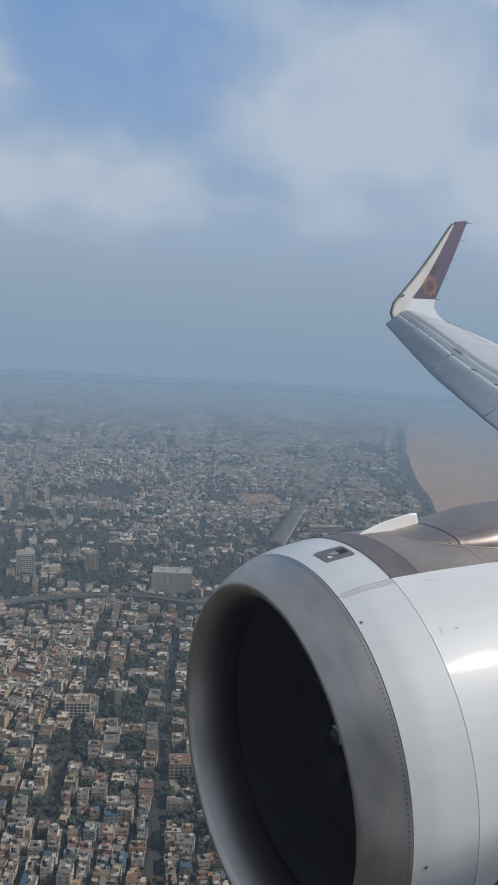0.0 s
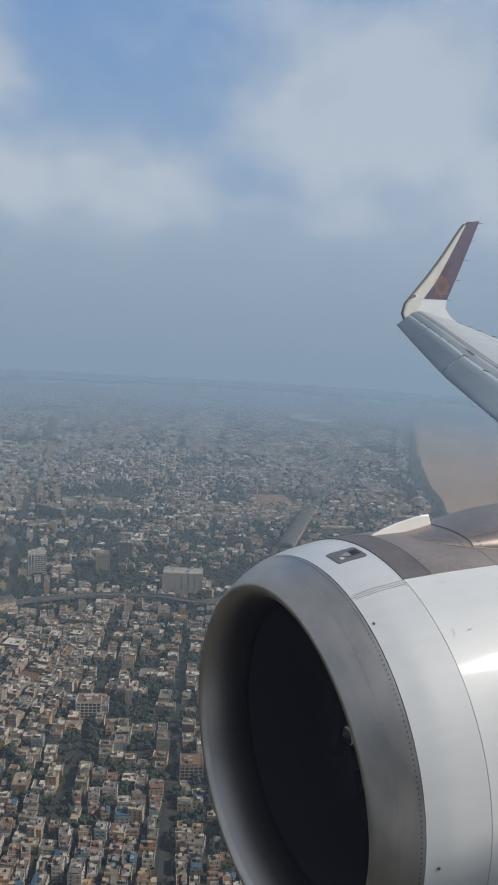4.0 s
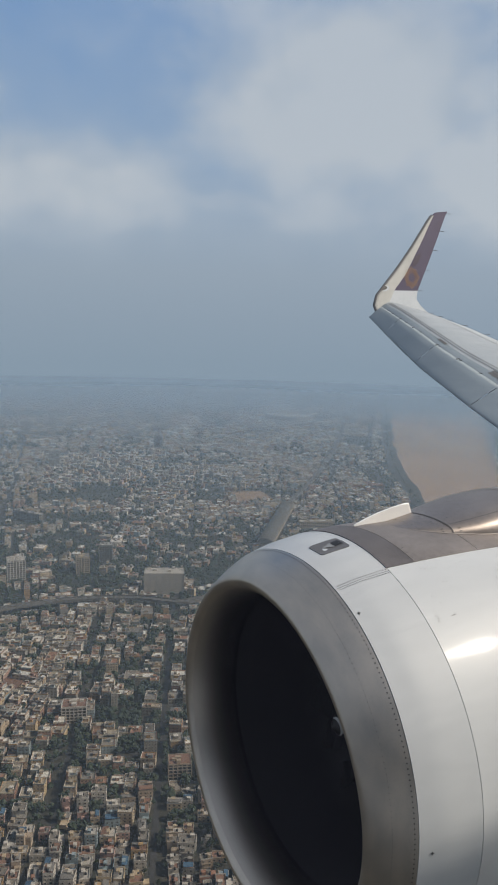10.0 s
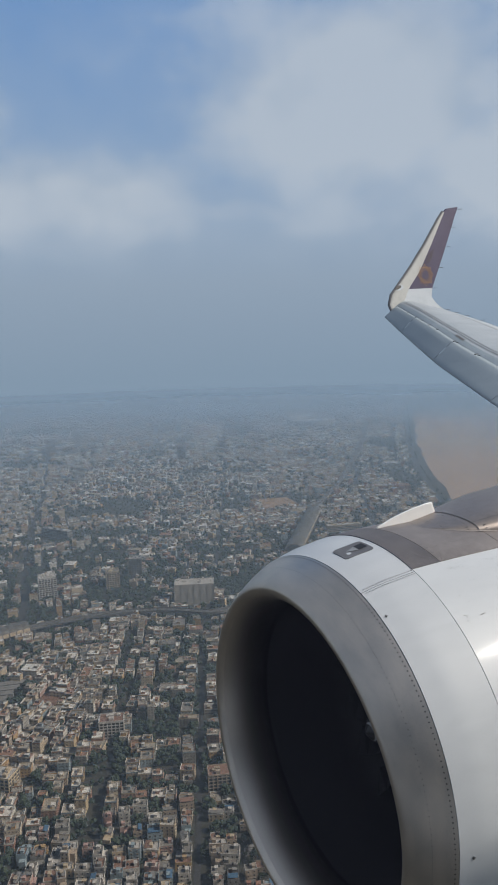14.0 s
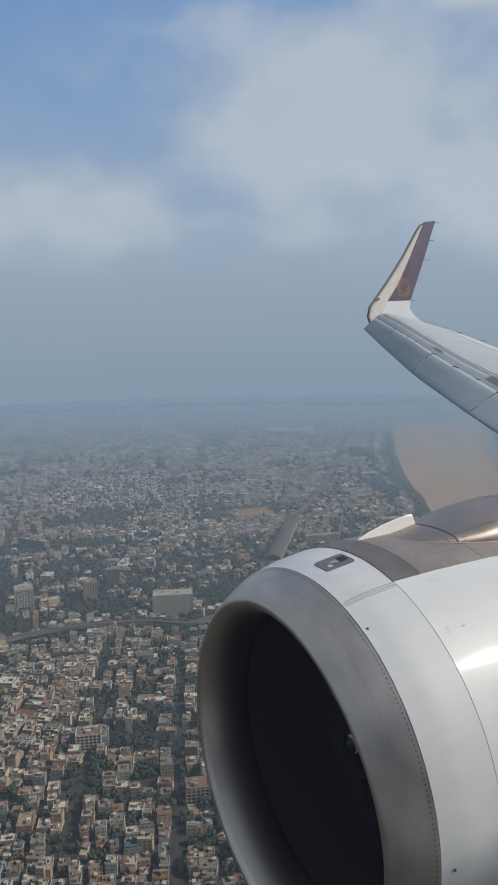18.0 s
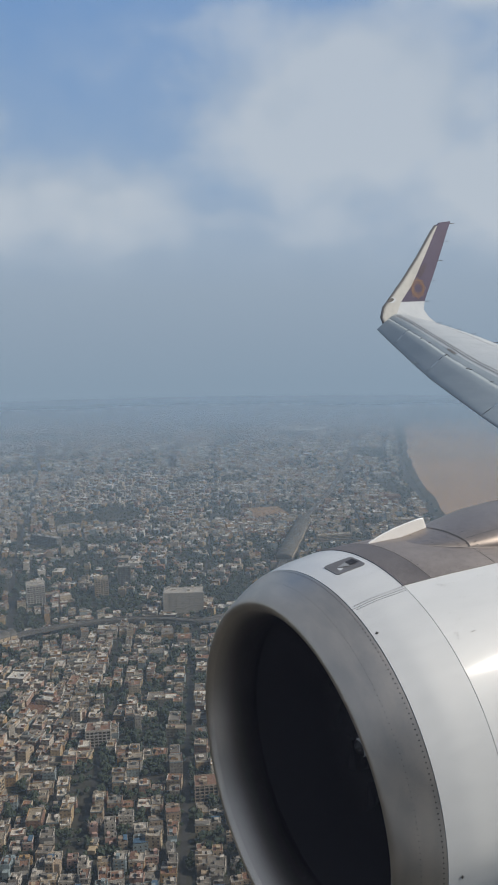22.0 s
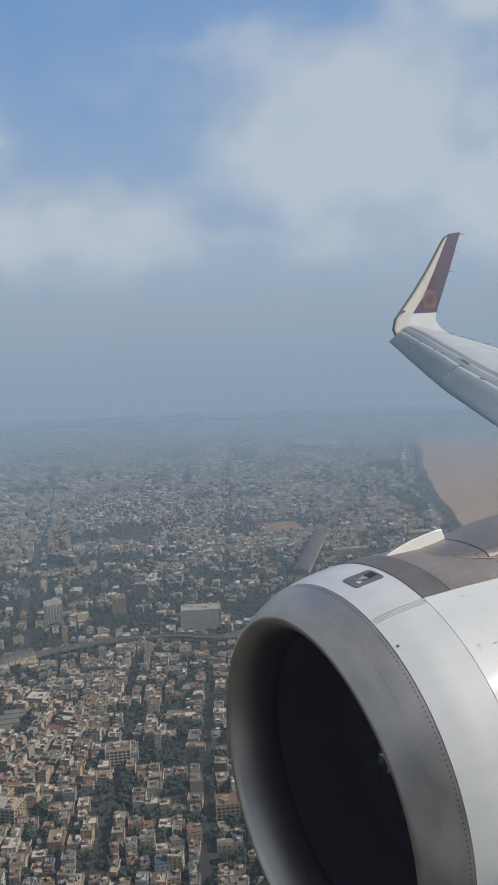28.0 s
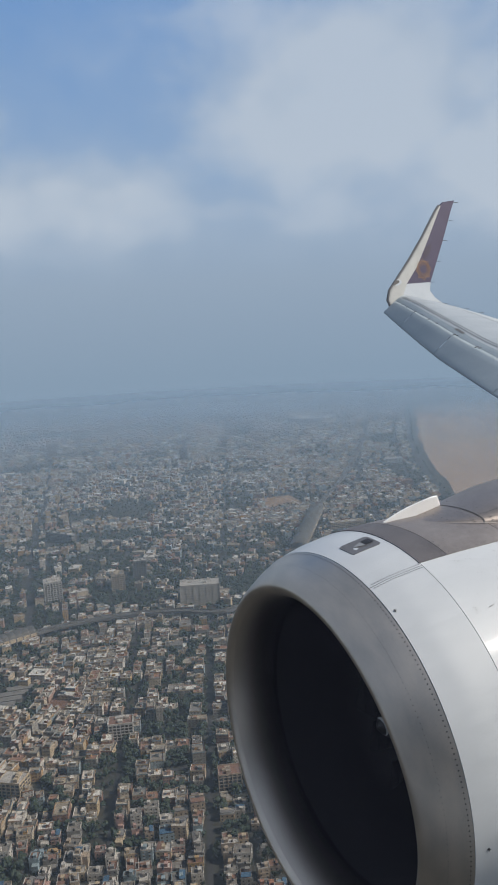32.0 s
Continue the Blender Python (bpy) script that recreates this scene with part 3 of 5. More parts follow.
for d0, d1 in ((0.78, 1.12), (1.12, 1.87), (1.87, 5.2)):
    v, f = pylon(d0, d1)
    v = [(x + (0.004 if x == d0 and d0 > 0.9 else 0), y, z) for x, y, z in v]
    piece("pylon_fairing", v, f, PYLON_METAL, engine, "bare bronze-grey metal pylon fairing", True)
for d in (1.12, 1.87):
    w, h = [(w, h) for s, w, h in STATIONS if s == d][0]
    v = []
    for j in range(25):
        q = math.pi * j / 24
        y = w * across(q)
        z = math.sqrt(radius_at(d) ** 2 - y * y) - 0.01 + (h + 0.01) * climb(q)
        v += [(d - 0.004, y * 1.004, z + 0.0025), (d + 0.004, y * 1.004, z + 0.0025)]
    piece("fairing_joint", v, grid_faces(25, 2), SEAM, engine, "dark joint between fairing panels")
v = []
for d, w, h in STATIONS[4:]:
    for q in (0.665, 0.669):
        y = w * across(math.pi * q)
        v.append((d, y * 1.003, math.sqrt(max(radius_at(d) ** 2 - y * y, 0)) - 0.01 + (h + 0.01) * climb(math.pi * q) + 0.003))
piece("ridge_joint", v, grid_faces(len(STATIONS) - 4, 2), SEAM, engine, "dark joint along the fairing ridge")
for k in range(3):
    d = 1.80 + 0.05 * k
    v = [(d + dx + 0.03 * e, y, radius_at(d) + 0.160 + lift) for e, y in ((0, -0.11), (1, -0.03)) for dx, lift in ((0, 0.0), (0, 0.008), (0.022, 0.008), (0.022, 0.0))]
    piece("vent_slot", v, [(0, 1, 5, 4), (1, 2, 6, 5), (2, 3, 7, 6), (0, 3, 2, 1), (4, 5, 6, 7)], SEAM, engine, "dark vent slot")
ring = [(2.02 + r * math.cos(2 * math.pi * j / 20), -0.075 + r * math.sin(2 * math.pi * j / 20), radius_at(2.0) + 0.178) for r in (0.018, 0.03) for j in range(20)]
piece("drain_ring", ring, grid_faces(2, 20, True), PLATE_GREY, engine, "pale ring round a drain")
piece("data_plate", *box_data(2.09, 2.18, -0.105, -0.05, radius_at(2.1) + 0.168, radius_at(2.1) + 0.180), FLANGE, engine, "pale data plate")
heads = []
for d0 in (0.92, 1.06, 1.18, 1.80, 1.94, 2.5):
    w0, h0 = (float(np.interp(d0, [s[0] for s in STATIONS], [s[k] for s in STATIONS])) for k in (1, 2))
    for j in range(9):
        q = math.pi * (0.12 + 0.76 * j / 8)
        y = w0 * across(q)
        heads.append((d0, -y, math.sqrt(radius_at(d0) ** 2 - y * y) - 0.01 + (h0 + 0.01) * climb(q) + 0.004))
hv, hf = [], []
for x, y, z in heads:
    k = len(hv)
    hv += [(x + 0.0065 * math.cos(q), y + 0.0065 * math.sin(q), z + 0.003) for q in (0, 1.05, 2.09, 3.14, 4.19, 5.24)]
    hf.append(tuple(range(k, k + 6)))
tagged(piece("fairing_fasteners", hv, hf, RIVET, engine), "dark fastener heads on the fairing", kind="stuff")
# pale sealant bead where the fairing meets the shelf
v = []
for d, w, h in STATIONS[2:10]:
    for e, lift in ((1.0, 0.012), (1.025, 0.009)):
        y = w * e
        v.append((d, -y, math.sqrt(radius_at(d) ** 2 - y * y) + lift))
piece("sealant_bead", v, [tuple(reversed(q)) for q in grid_faces(8, 2)], FLANGE, engine, "pale sealant bead along the fairing")
# white chine behind the crown
fin = [(0.64, 0.045), (0.74, 0.082), (0.85, 0.114), (0.97, 0.139), (1.08, 0.157), (1.13, 0.158), (1.155, 0.09), (1.17, -0.02), (0.62, -0.02)]
base = 1.388
outline = [(d - 0.03, 0.16, base + h - 0.07) for d, h in fin]
v, f = slab_from(outline, 0.008, (0, 1, 0.1))
piece("chine", v, f, CHINE_PAINT, engine, "white swept chine on the nacelle")
# recessed latch handle on the side of the fan cowl, with a lever and its screws
def rounded(d0, d1, a0, a1, lift, n=28, p=0.3):
    """A rounded outline on the shell."""
    v = []
    for j in range(n):
        c, q = math.cos(2 * math.pi * j / n), math.sin(2 * math.pi * j / n)
        v.append(on_shell((d0 + d1) / 2 + (d1 - d0) / 2 * math.copysign(abs(c) ** p, c), (a0 + a1) / 2 + (a1 - a0) / 2 * math.copysign(abs(q) ** p, q), lift))
    return v


v = rounded(1.010, 1.53, 48.3, 52.2, 0.0025)
handle = piece("latch_plate", v, [tuple(reversed(range(28)))], WHITE_PAINT, engine, "flush white latch plate")
v = rounded(1.010, 1.53, 48.3, 52.2, 0.0045) + rounded(1.018, 1.522, 48.6, 51.9, 0.0045)
piece("latch_rim", v, [tuple(reversed(q)) for q in grid_faces(2, 28, True)], PLATE_GREY, handle, "dark gap round the latch plate")
v = [on_shell(d, a, h) for d, a, h in ((1.10, 50.9, 0.004), (1.50, 49.6, 0.004), (1.50, 51.2, 0.004), (1.10, 51.3, 0.004), (1.12, 51.0, 0.014), (1.50, 49.9, 0.026), (1.50, 50.9, 0.026), (1.12, 51.2, 0.014))]
piece("lever", v, [(4, 5, 6, 7), (0, 1, 5, 4), (1, 2, 6, 5), (2, 3, 7, 6), (3, 0, 4, 7)], WING_GREY, handle, "grey latch lever")
for d, a in ((1.035, 49.2), (1.035, 51.3), (1.06, 51.4), (1.30, 49.0)):
    v = [on_shell(d + 0.006 * math.cos(q), a + 0.25 * math.sin(q), 0.005) for q in steps(0, 5.5, 8)]
    piece("screw", v, [tuple(reversed(range(8)))], RIVET, handle)
# small stencil bars, dark crossed jacking marks and a grease smudge on the white panels
for d0, d1, a0, a1 in ((0.562, 0.574, 39.25, 39.4), (0.580, 0.594, 39.15, 39.3)):
    v, f = shell(steps(d0, d1, 3), steps(a0, a1, 3), 0.003, 0.004)
    piece("stencil_bar", v, f, PLATE_GREY, engine, "small grey stencil bar")
for d, a in ((0.033, 31.5), (0.074, 90.3)):
    for wd, wa in ((0.009, 0.07), (0.002, 0.4)):
        v, f = shell(steps(d - wd, d + wd, 3), steps(a - wa, a + wa, 3), 0.003 + 0.002 * (wd < 0.01), 0.004)
        piece("jacking_mark", v, f, RIVET, engine, "dark crossed mark")

# ---------------------------------------------------------------- the wing
def lead(y):
    """The leading edge's x and z at y metres out."""
    bow = float(np.interp(y, (0, 4.5, 7.4, 9.9, 11.2, 13.0, 14.75), (0, -0.06, -0.157, -0.2, -0.164, -0.09, 0)))
    return 11.54 - (14.75 - y) * 0.55, 0.195 - (14.75 - y) * 0.165 + bow


def chord(y):
    return 1.75 + (14.75 - y) * 0.12


def rise(y, ys, hs):
    return float(np.interp(y, ys, hs)) + 0.195 - (14.75 - y) * 0.165


def slat_end(y):
    return rise(y, (0, 5.4, 7.4, 9.9, 11.5, 14.0, 14.75), (0.2, 0.12, 0.085, 0.114, 0.185, 0.245, 0.25))


def crown(y):
    return rise(y, (0, 5.8, 7.3, 9.35, 13.5, 15), (0.32, 0.2, 0.155, 0.15, 0.335, 0.345))


def trail(y):
    return rise(y, (0, 7.9, 9.45, 12, 15), (0.10, 0.053, 0.066, 0.136, 0.13))


wing = empty("wing", CRAFT, "grey aircraft wing with drooped slats and an upturned tip", "wing")
for y0, y1 in ((14.70, 12.92), (12.90, 10.32), (10.3, 7.42), (7.4, 4.6), (4.58, 2.2)):
    v = []
    for y in steps(y0, y1, 9):
        (x, z), c, e = lead(y), chord(y), slat_end(y)
        h = e - z
        for s, q in ((0.16, -0.10), (0.05, -0.07), (0.012, -0.03), (0.0, 0.03), (0.012, 0.13), (0.05, 0.30), (0.10, 0.525), (0.15, 0.75), (0.20, 0.96), (0.24, 1.0), (0.238, 0.96)):
            v.append((x + s * c, y, z + q * h))
    piece("slat", v, grid_faces(9, 11), SLAT_GREY, wing, "drooped grey leading-edge slat", True)
    a, b = v[:11], v[-11:]
    piece("slat_end_rib", a, [tuple(range(11))], SLAT_GREY, wing)
ys = steps(14.95, -0.2, 30)
v = []
for y in ys:
    (x, z), c, e, k, t = lead(y), chord(y), slat_end(y), crown(y), trail(y)
    for s, h in ((0.20, e - 0.16), (0.19, e - 0.07), (0.215, e - 0.022), (0.26, e + 0.3 * (k - e)), (0.31, e + 0.7 * (k - e)), (0.36, k), (0.45, k + 0.012), (0.60, k * 0.8 + t * 0.2 + 0.012), (0.80, k * 0.35 + t * 0.65 + 0.01), (1.0, t), (1.0, t - 0.012), (0.6, t - 0.10), (0.30, e - 0.24)):
        v.append((x + s * c, y, h))
piece("wing_box", v, grid_faces(30, 13, True), [WING_GREY, SLAT_GREY], wing, "grey painted upper wing skin with a darker fixed nose", True, [1 if j < 4 else 0 for i in range(29) for j in range(13)])
# joint lines along the span: spar joint pair and the hinge line of the spoilers
for s0, h0 in ((0.345, 0), (0.375, 0), (0.86, 1)):
    v = []
    for y in steps(14.6, 1.5, 40):
        (x, z), c, k, t, e = lead(y), chord(y), crown(y), trail(y), slat_end(y)
        z0 = (k + 0.006 if s0 > 0.36 else e + 0.9 * (k - e) + 0.004) if h0 == 0 else k * 0.25 + t * 0.75 + 0.012
        w = 0.0075 if h0 == 0 else 0.006
        v += [(x + s0 * c - w, y, z0 + 0.004), (x + s0 * c + w, y, z0 + 0.0045)]
    piece("span_joint", v, grid_faces(40, 2), SEAM, wing, "dark joint line along the wing")
for y in (14.05, 13.3, 12.45, 11.4, 10.2, 9.1, 8.2, 7.2, 6.3, 5.4):
    (x, z), c, e = lead(y), chord(y), slat_end(y)
    q, f = box_data(x + 0.238 * c, x + 0.252 * c, y - 0.03, y + 0.03, e - 0.02, e + 0.009)
    piece("slat_track_cover", q, f, SEAM, wing)

def skin_at(y, part_of_chord, lift=0.004):
    """A place on the wing's upper skin."""
    (x, _), c, e, k, t = lead(y), chord(y), slat_end(y), crown(y), trail(y)
    h = np.interp(part_of_chord, (0.215, 0.26, 0.31, 0.36, 0.45, 0.60, 0.80, 1.0), (e - 0.022, e + 0.3 * (k - e), e + 0.7 * (k - e), k, k + 0.012, k * 0.8 + t * 0.2 + 0.012, k * 0.35 + t * 0.65 + 0.01, t))
    return (x + part_of_chord * c, y, float(h) + lift)


def skin_patch(name, y0, y1, s0, s1, mat, label, ragged=0.0, seed=0):
    """A thin film on the upper skin, with an uneven rim where it is a stain."""
    n, m, v = 13, 7, []
    for i in range(n):
        for j in range(m):
            y, q = y0 + (y1 - y0) * i / (n - 1), s0 + (s1 - s0) * j / (m - 1)
            if ragged:
                y += ragged * noise.noise((j * 0.9, i * 0.4, seed)) * (i in (0, n - 1))
                q += 0.12 * ragged * noise.noise((i * 0.8, seed, j)) * (j in (0, m - 1))
            v.append(skin_at(y, q))
    return piece(name, v, grid_faces(n, m), mat, wing, label)


skin_patch("oil_stain", 8.1, 7.42, 0.275, 0.335, GRIME, "brown-grey oil stain behind the slat", 0.12, 2)
skin_patch("oil_stain", 10.6, 10.15, 0.29, 0.32, GRIME, "faint grey stain behind the slat", 0.10, 5)
for y0, y1, q in ((9.15, 9.02, 0.64), (8.95, 8.86, 0.655), (8.8, 8.74, 0.63)):
    skin_patch("scuff_mark", y0, y1, q, q + 0.008, GRIME, "grey scuff on the wing skin", 0.03, 7)
# three lines of small stencilled writing beside the walkway
rng = random.Random(17)
for line in range(3):
    y = 7.28 - 0.1 * line
    while y > 5.2:
        wide = rng.uniform(0.04, 0.12)
        q = 0.405 + 0.026 * line
        skin_patch("stencil_bar", y, y - wide, q, q + 0.006, STENCIL, "small grey stencilled bar")
        y -= wide + 0.045
# dark gaps at the slat tracks
for y in (13.62, 12.92, 11.9, 10.31, 9.2, 7.41):
    (x, _), c, e = lead(y), chord(y), slat_end(y)
    q, f = box_data(x + 0.222 * c, x + 0.252 * c, y - 0.014, y + 0.014, e - 0.03, e + 0.010)
    piece("slat_gap", q, f, SEAM, wing, "dark gap at a slat track")

# the upturned tip, in its own leaning plane
def tip_at(x, z, side=0.0):
    return (x, 14.81 + 0.38 * (z - 0.44) + side, z)


EDGE_F = [(11.82, 0.16), (11.78, 0.48), (11.93, 0.72), (12.15, 0.89), (12.80, 1.40), (13.51, 2.00), (14.29, 2.72), (14.50, 2.89), (14.66, 2.985), (15.06, 3.03)]
EDGE_B = [(13.48, 0.24), (13.26, 0.43), (13.17, 0.62), (13.28, 0.84), (13.64, 1.27), (14.00, 1.70), (14.51, 2.33), (14.80, 2.70), (14.95, 2.88), (15.07, 3.02)]
LOWER_B = [(12.12, 0.20), (12.20, 0.48), (12.34, 0.65), (12.51, 0.85), (13.04, 1.29), (13.72, 2.00), (14.38, 2.72), (14.53, 2.88), (14.66, 2.975), (15.06, 3.025)]


def tip_skin(name, a, b, mat, label, thick, i0=0, i1=10, nose=True):
    """A panel between two edges, rounded in section towards its fore edge."""
    v = []
    for (xa, za), (xb, zb) in list(zip(a, b))[i0:i1]:
        for k, w in ((0.0, 0.0), (0.03, 0.55), (0.10, 0.9), (0.22, 1.0), (1.0, 1.0)) if nose else ((0.0, 0.98), (0.04, 1.0), (0.12, 1.0), (0.5, 1.0), (1.0, 1.0)):
            v.append(tip_at(xa + (xb - xa) * k, za + (zb - za) * k, -thick * w))
        for k, w in ((1.0, 1.0), (0.5, 1.0), (0.04, 0.6)):
            v.append(tip_at(xa + (xb - xa) * k, za + (zb - za) * k, thick * w))
    m = min(i1, 10) - i0
    return piece(name, v, grid_faces(m, 8, True), mat, wing, label)


tip_skin("tip_leading_edge", EDGE_F, LOWER_B, CREAM, "weathered cream leading edge of the tip", 0.033, 0, 8)
tip_skin("tip_root_skin", LOWER_B, EDGE_B, TIP_WHITE, "white root of the upturned tip", 0.032, 0, 4, False)
tip_skin("tip_blade", LOWER_B, EDGE_B, PURPLE, "aubergine painted blade of the tip", 0.032, 3, 10, False)
tip_skin("tip_cap", EDGE_F, LOWER_B, PURPLE, "aubergine tip cap", 0.033, 7, 10)
# added strip whose grey stands for shade on the tip's leading edge
v = []
for i, (x, z) in enumerate(EDGE_F[:8]):
    (xa, za), (xb, zb) = EDGE_F[max(i - 1, 0)], EDGE_F[i + 1]
    run = math.hypot(xb - xa, zb - za)
    nx, nz = -(zb - za) / run, (xb - xa) / run
    for out, side in ((0.0, -0.034), (0.032, -0.026), (0.044, 0.0), (0.032, 0.026), (0.0, 0.034)):
        v.append(tip_at(x + nx * out, z + nz * out, side))
piece("tip_nose_strip", v, grid_faces(8, 5), PLATE_GREY, wing, "added grey strip for the shaded leading edge of the tip", True)
v = [tip_at(x, z, -0.037) for x, z in ((13.31, 1.47), (13.36, 1.58), (13.50, 1.75), (13.75, 1.87), (13.66, 1.72), (13.57, 1.60), (13.43, 1.50))]
piece("feather_mark", v, [tuple(range(7))], FEATHER, wing, "darker feather shape on the blade")
v = [tip_at(x, z, -0.035) for x, z in ((12.10, 0.845), (12.19, 0.955), (12.27, 0.985), (12.36, 0.955), (12.37, 0.89), (12.28, 0.845), (12.18, 0.825))]
piece("lamp_surround", v, [tuple(range(7))], TIP_WHITE, wing, "white surround of the navigation lamp")
v = [tip_at(x, z, -0.038) for x, z in ((12.07, 0.855), (12.15, 0.935), (12.22, 0.965), (12.29, 0.955), (12.30, 0.91), (12.22, 0.875), (12.14, 0.85))]
piece("tip_lamp", v, [(0, 1, 2, 3, 4, 5, 6)], LINER, wing, "dark navigation lamp glass")
# gold eight-pointed emblem: two squares of double lines laid across each other, and a lobed ring inside
def emblem_line(reach, wide, n=64):
    """A closed thin line whose distance from the middle is given by reach(angle)."""
    v = []
    for i in range(n):
        q = 2 * math.pi * i / n
        for e in (reach(q) - wide, reach(q) + wide):
            v.append(tip_at(13.19 + e * math.cos(q) * 0.92 + 0.30 * e * math.sin(q), 1.185 + e * math.sin(q), -0.036))
    return v, [(2 * i, 2 * i + 1, (2 * i + 3) % (2 * n), (2 * i + 2) % (2 * n)) for i in range(n)]


def square_reach(corner, turn):
    return lambda q: corner * math.cos(math.pi / 4) / math.cos((q - turn + math.pi / 4) % (math.pi / 2) - math.pi / 4)


for reach, wide in ((square_reach(0.285, 0.0), 0.0065), (square_reach(0.285, math.pi / 4), 0.0065), (square_reach(0.235, 0.0), 0.0045), (square_reach(0.235, math.pi / 4), 0.0045),
                    (lambda q: 0.135 + 0.016 * math.cos(8 * q), 0.0055)):
    v, f = emblem_line(reach, wide)
    piece("emblem_line", v, f, GOLD, wing, "thin gold line of the eight-pointed emblem")
for x, z in ((15.05, 2.97), (14.62, 2.46), (14.19, 1.92), (13.73, 1.37), (13.29, 0.84)):
    a = tip_at(x, z)
    q, f = box_data(a[0] - 0.02, a[0] + 0.17, a[1] - 0.006, a[1] + 0.006, a[2] - 0.006, a[2] + 0.006)
    piece("static_wick", q, f, SEAM, wing)
for y in (14.3, 13.7, 13.1, 12.3, 11.2):
    x = lead(y)[0] + chord(y)
    q, f = box_data(x - 0.02, x + 0.16, y - 0.006, y + 0.006, trail(y) - 0.01, trail(y) + 0.002)
    piece("static_wick", q, f, SEAM, wing)

# ---------------------------------------------------------------- cabin wall with its window
def hull(z):
    """How far out the round fuselage reaches at height z."""
    return -1.511 + math.sqrt(max(1.98 ** 2 - (z + 0.8) ** 2, 0.0))


def window_ring(y, grow, n=64):
    """The window's rounded outline on the plane y, grown by some metres; it widens outwards."""
    v, k, far = [], 2 / 2.5, max(1.0, y / 0.2)
    for j in range(n):
        q = 2 * math.pi * j / n
        c, s = math.cos(q), math.sin(q)
        v.append(((WX + (WA + grow) * math.copysign(abs(c) ** k, c)) * far, y, (WZ + (WB + grow) * math.copysign(abs(s) ** k, s)) * far))
    return v


WX, WZ, WA, WB = 0.130, -0.040, 0.159, 0.217
cabin = empty("cabin_wall", CRAFT, "dark cabin sidewall with a rounded window opening", "wall", kind="structure")
rings = window_ring(0.29, 0.012) + window_ring(0.25, 0.006) + window_ring(0.205, 0.0) + window_ring(0.197, 0.002) + window_ring(0.18, 0.008) + window_ring(0.172, 0.02) + window_ring(0.170, 0.04)
piece("window_surround", rings, grid_faces(7, 64, True), REVEAL, cabin, "dark rounded window surround", True)


def square_ring(y, wide, high):
    v = []
    for j in range(64):
        c, s = math.cos(2 * math.pi * j / 64), math.sin(2 * math.pi * j / 64)
        k = 1 / max(abs(c), abs(s))
        v.append((WX + wide * c * k, y, WZ + high * s * k))
    return v


far_edge = [(x, min(y, hull(z) - 0.05), z) for x, y, z in square_ring(0.168, 1.3, 0.9)]
near_edge = [(x, min(y, hull(z) - 0.05), z) for x, y, z in square_ring(0.168, 0.6, 0.27)]
piece("sidewall_panel", window_ring(0.168, 0.036) + near_edge + far_edge, grid_faces(3, 64, True), CABIN, cabin, "dark moulded sidewall panel")


def hull_ring(grow):
    """The window's outline carried outwards on to the round skin."""
    v = []
    for x, _, z in window_ring(0.2, grow):
        k = 1.5
        for _ in range(12):
            k = hull(z * k) / 0.2
        v.append((x * k, hull(z * k), z * k))
    return v


outer = [(x, hull(z), z) for x, _, z in square_ring(0.3, 1.4, 1.0)]
piece("window_skin", hull_ring(0.03) + outer, [tuple(reversed(q)) for q in grid_faces(2, 64, True)], WHITE_PAINT, cabin, "white painted fuselage skin")
# the rest of the round fuselage: full rings fore and aft, and the shell above and below the window panel
low_a, high_a = math.asin((WZ - 1.0 + 0.8) / 1.98), math.asin((WZ + 1.0 + 0.8) / 1.98)


def tube(x0, x1, a0, a1, n, m):
    return [(x, -1.511 + 1.98 * math.cos(a), -0.8 + 1.98 * math.sin(a)) for x in steps(x0, x1, n) for a in steps(a0, a1, m)], [tuple(reversed(q)) for q in grid_faces(n, m)]


for x0, x1, a0, a1 in ((-9.5, WX - 1.4, 0.0, 2 * math.pi), (WX - 1.4, WX + 1.4, high_a, 2 * math.pi + low_a), (WX + 1.4, 20.0, 0.0, 2 * math.pi)):
    v, f = tube(x0, x1, a0, a1, 8, 60)
    piece("fuselage_shell", v, f, WHITE_PAINT, cabin, "white painted round fuselage", True)

# outer pane; a faint translucent veil paints in the window's glare
pane = bpy.data.materials.new("window acrylic")
pane.use_nodes = True
pt = pane.node_tree
pt.nodes.remove(pt.nodes["Principled BSDF"])
clear, veil, both = pt.nodes.new("ShaderNodeBsdfTransparent"), pt.nodes.new("ShaderNodeBsdfTranslucent"), pt.nodes.new("ShaderNodeMixShader")
veil.inputs[0].default_value = (0.66, 0.60, 0.68, 1)
pt.links.new(calc(pt, "MULTIPLY_ADD", noise_of(pt, 9.0, 5), 0.02, 0.025), both.inputs[0])
pt.links.new(clear.outputs[0], both.inputs[1])
pt.links.new(veil.outputs[0], both.inputs[2])
pt.links.new(both.outputs[0], pt.nodes["Material Output"].inputs[0])
glass = piece("window_pane", window_ring(0.26, 0.012), [tuple(range(64))], pane, cabin, "clear acrylic pane with a faint glare veil")
glass.visible_shadow = False

# ---------------------------------------------------------------- far sky and haze
SKY = sky_material()
v = []
for i in range(14):
    e = radians(-9 + 52 * i / 13)
    for j in range(40):
        a = radians(-31 + 62 * j / 39)
        v.append((4850 * math.sin(a) * math.cos(e), 4850 * math.cos(a) * math.cos(e), 4850 * math.sin(e)))
far = tagged(piece("backdrop", v, [tuple(reversed(q)) for q in grid_faces(14, 40)], SKY, None, "hazy blue sky with soft white cloud banks", True), kind="structure", category="sky")
far.location = (0, 0, 400)
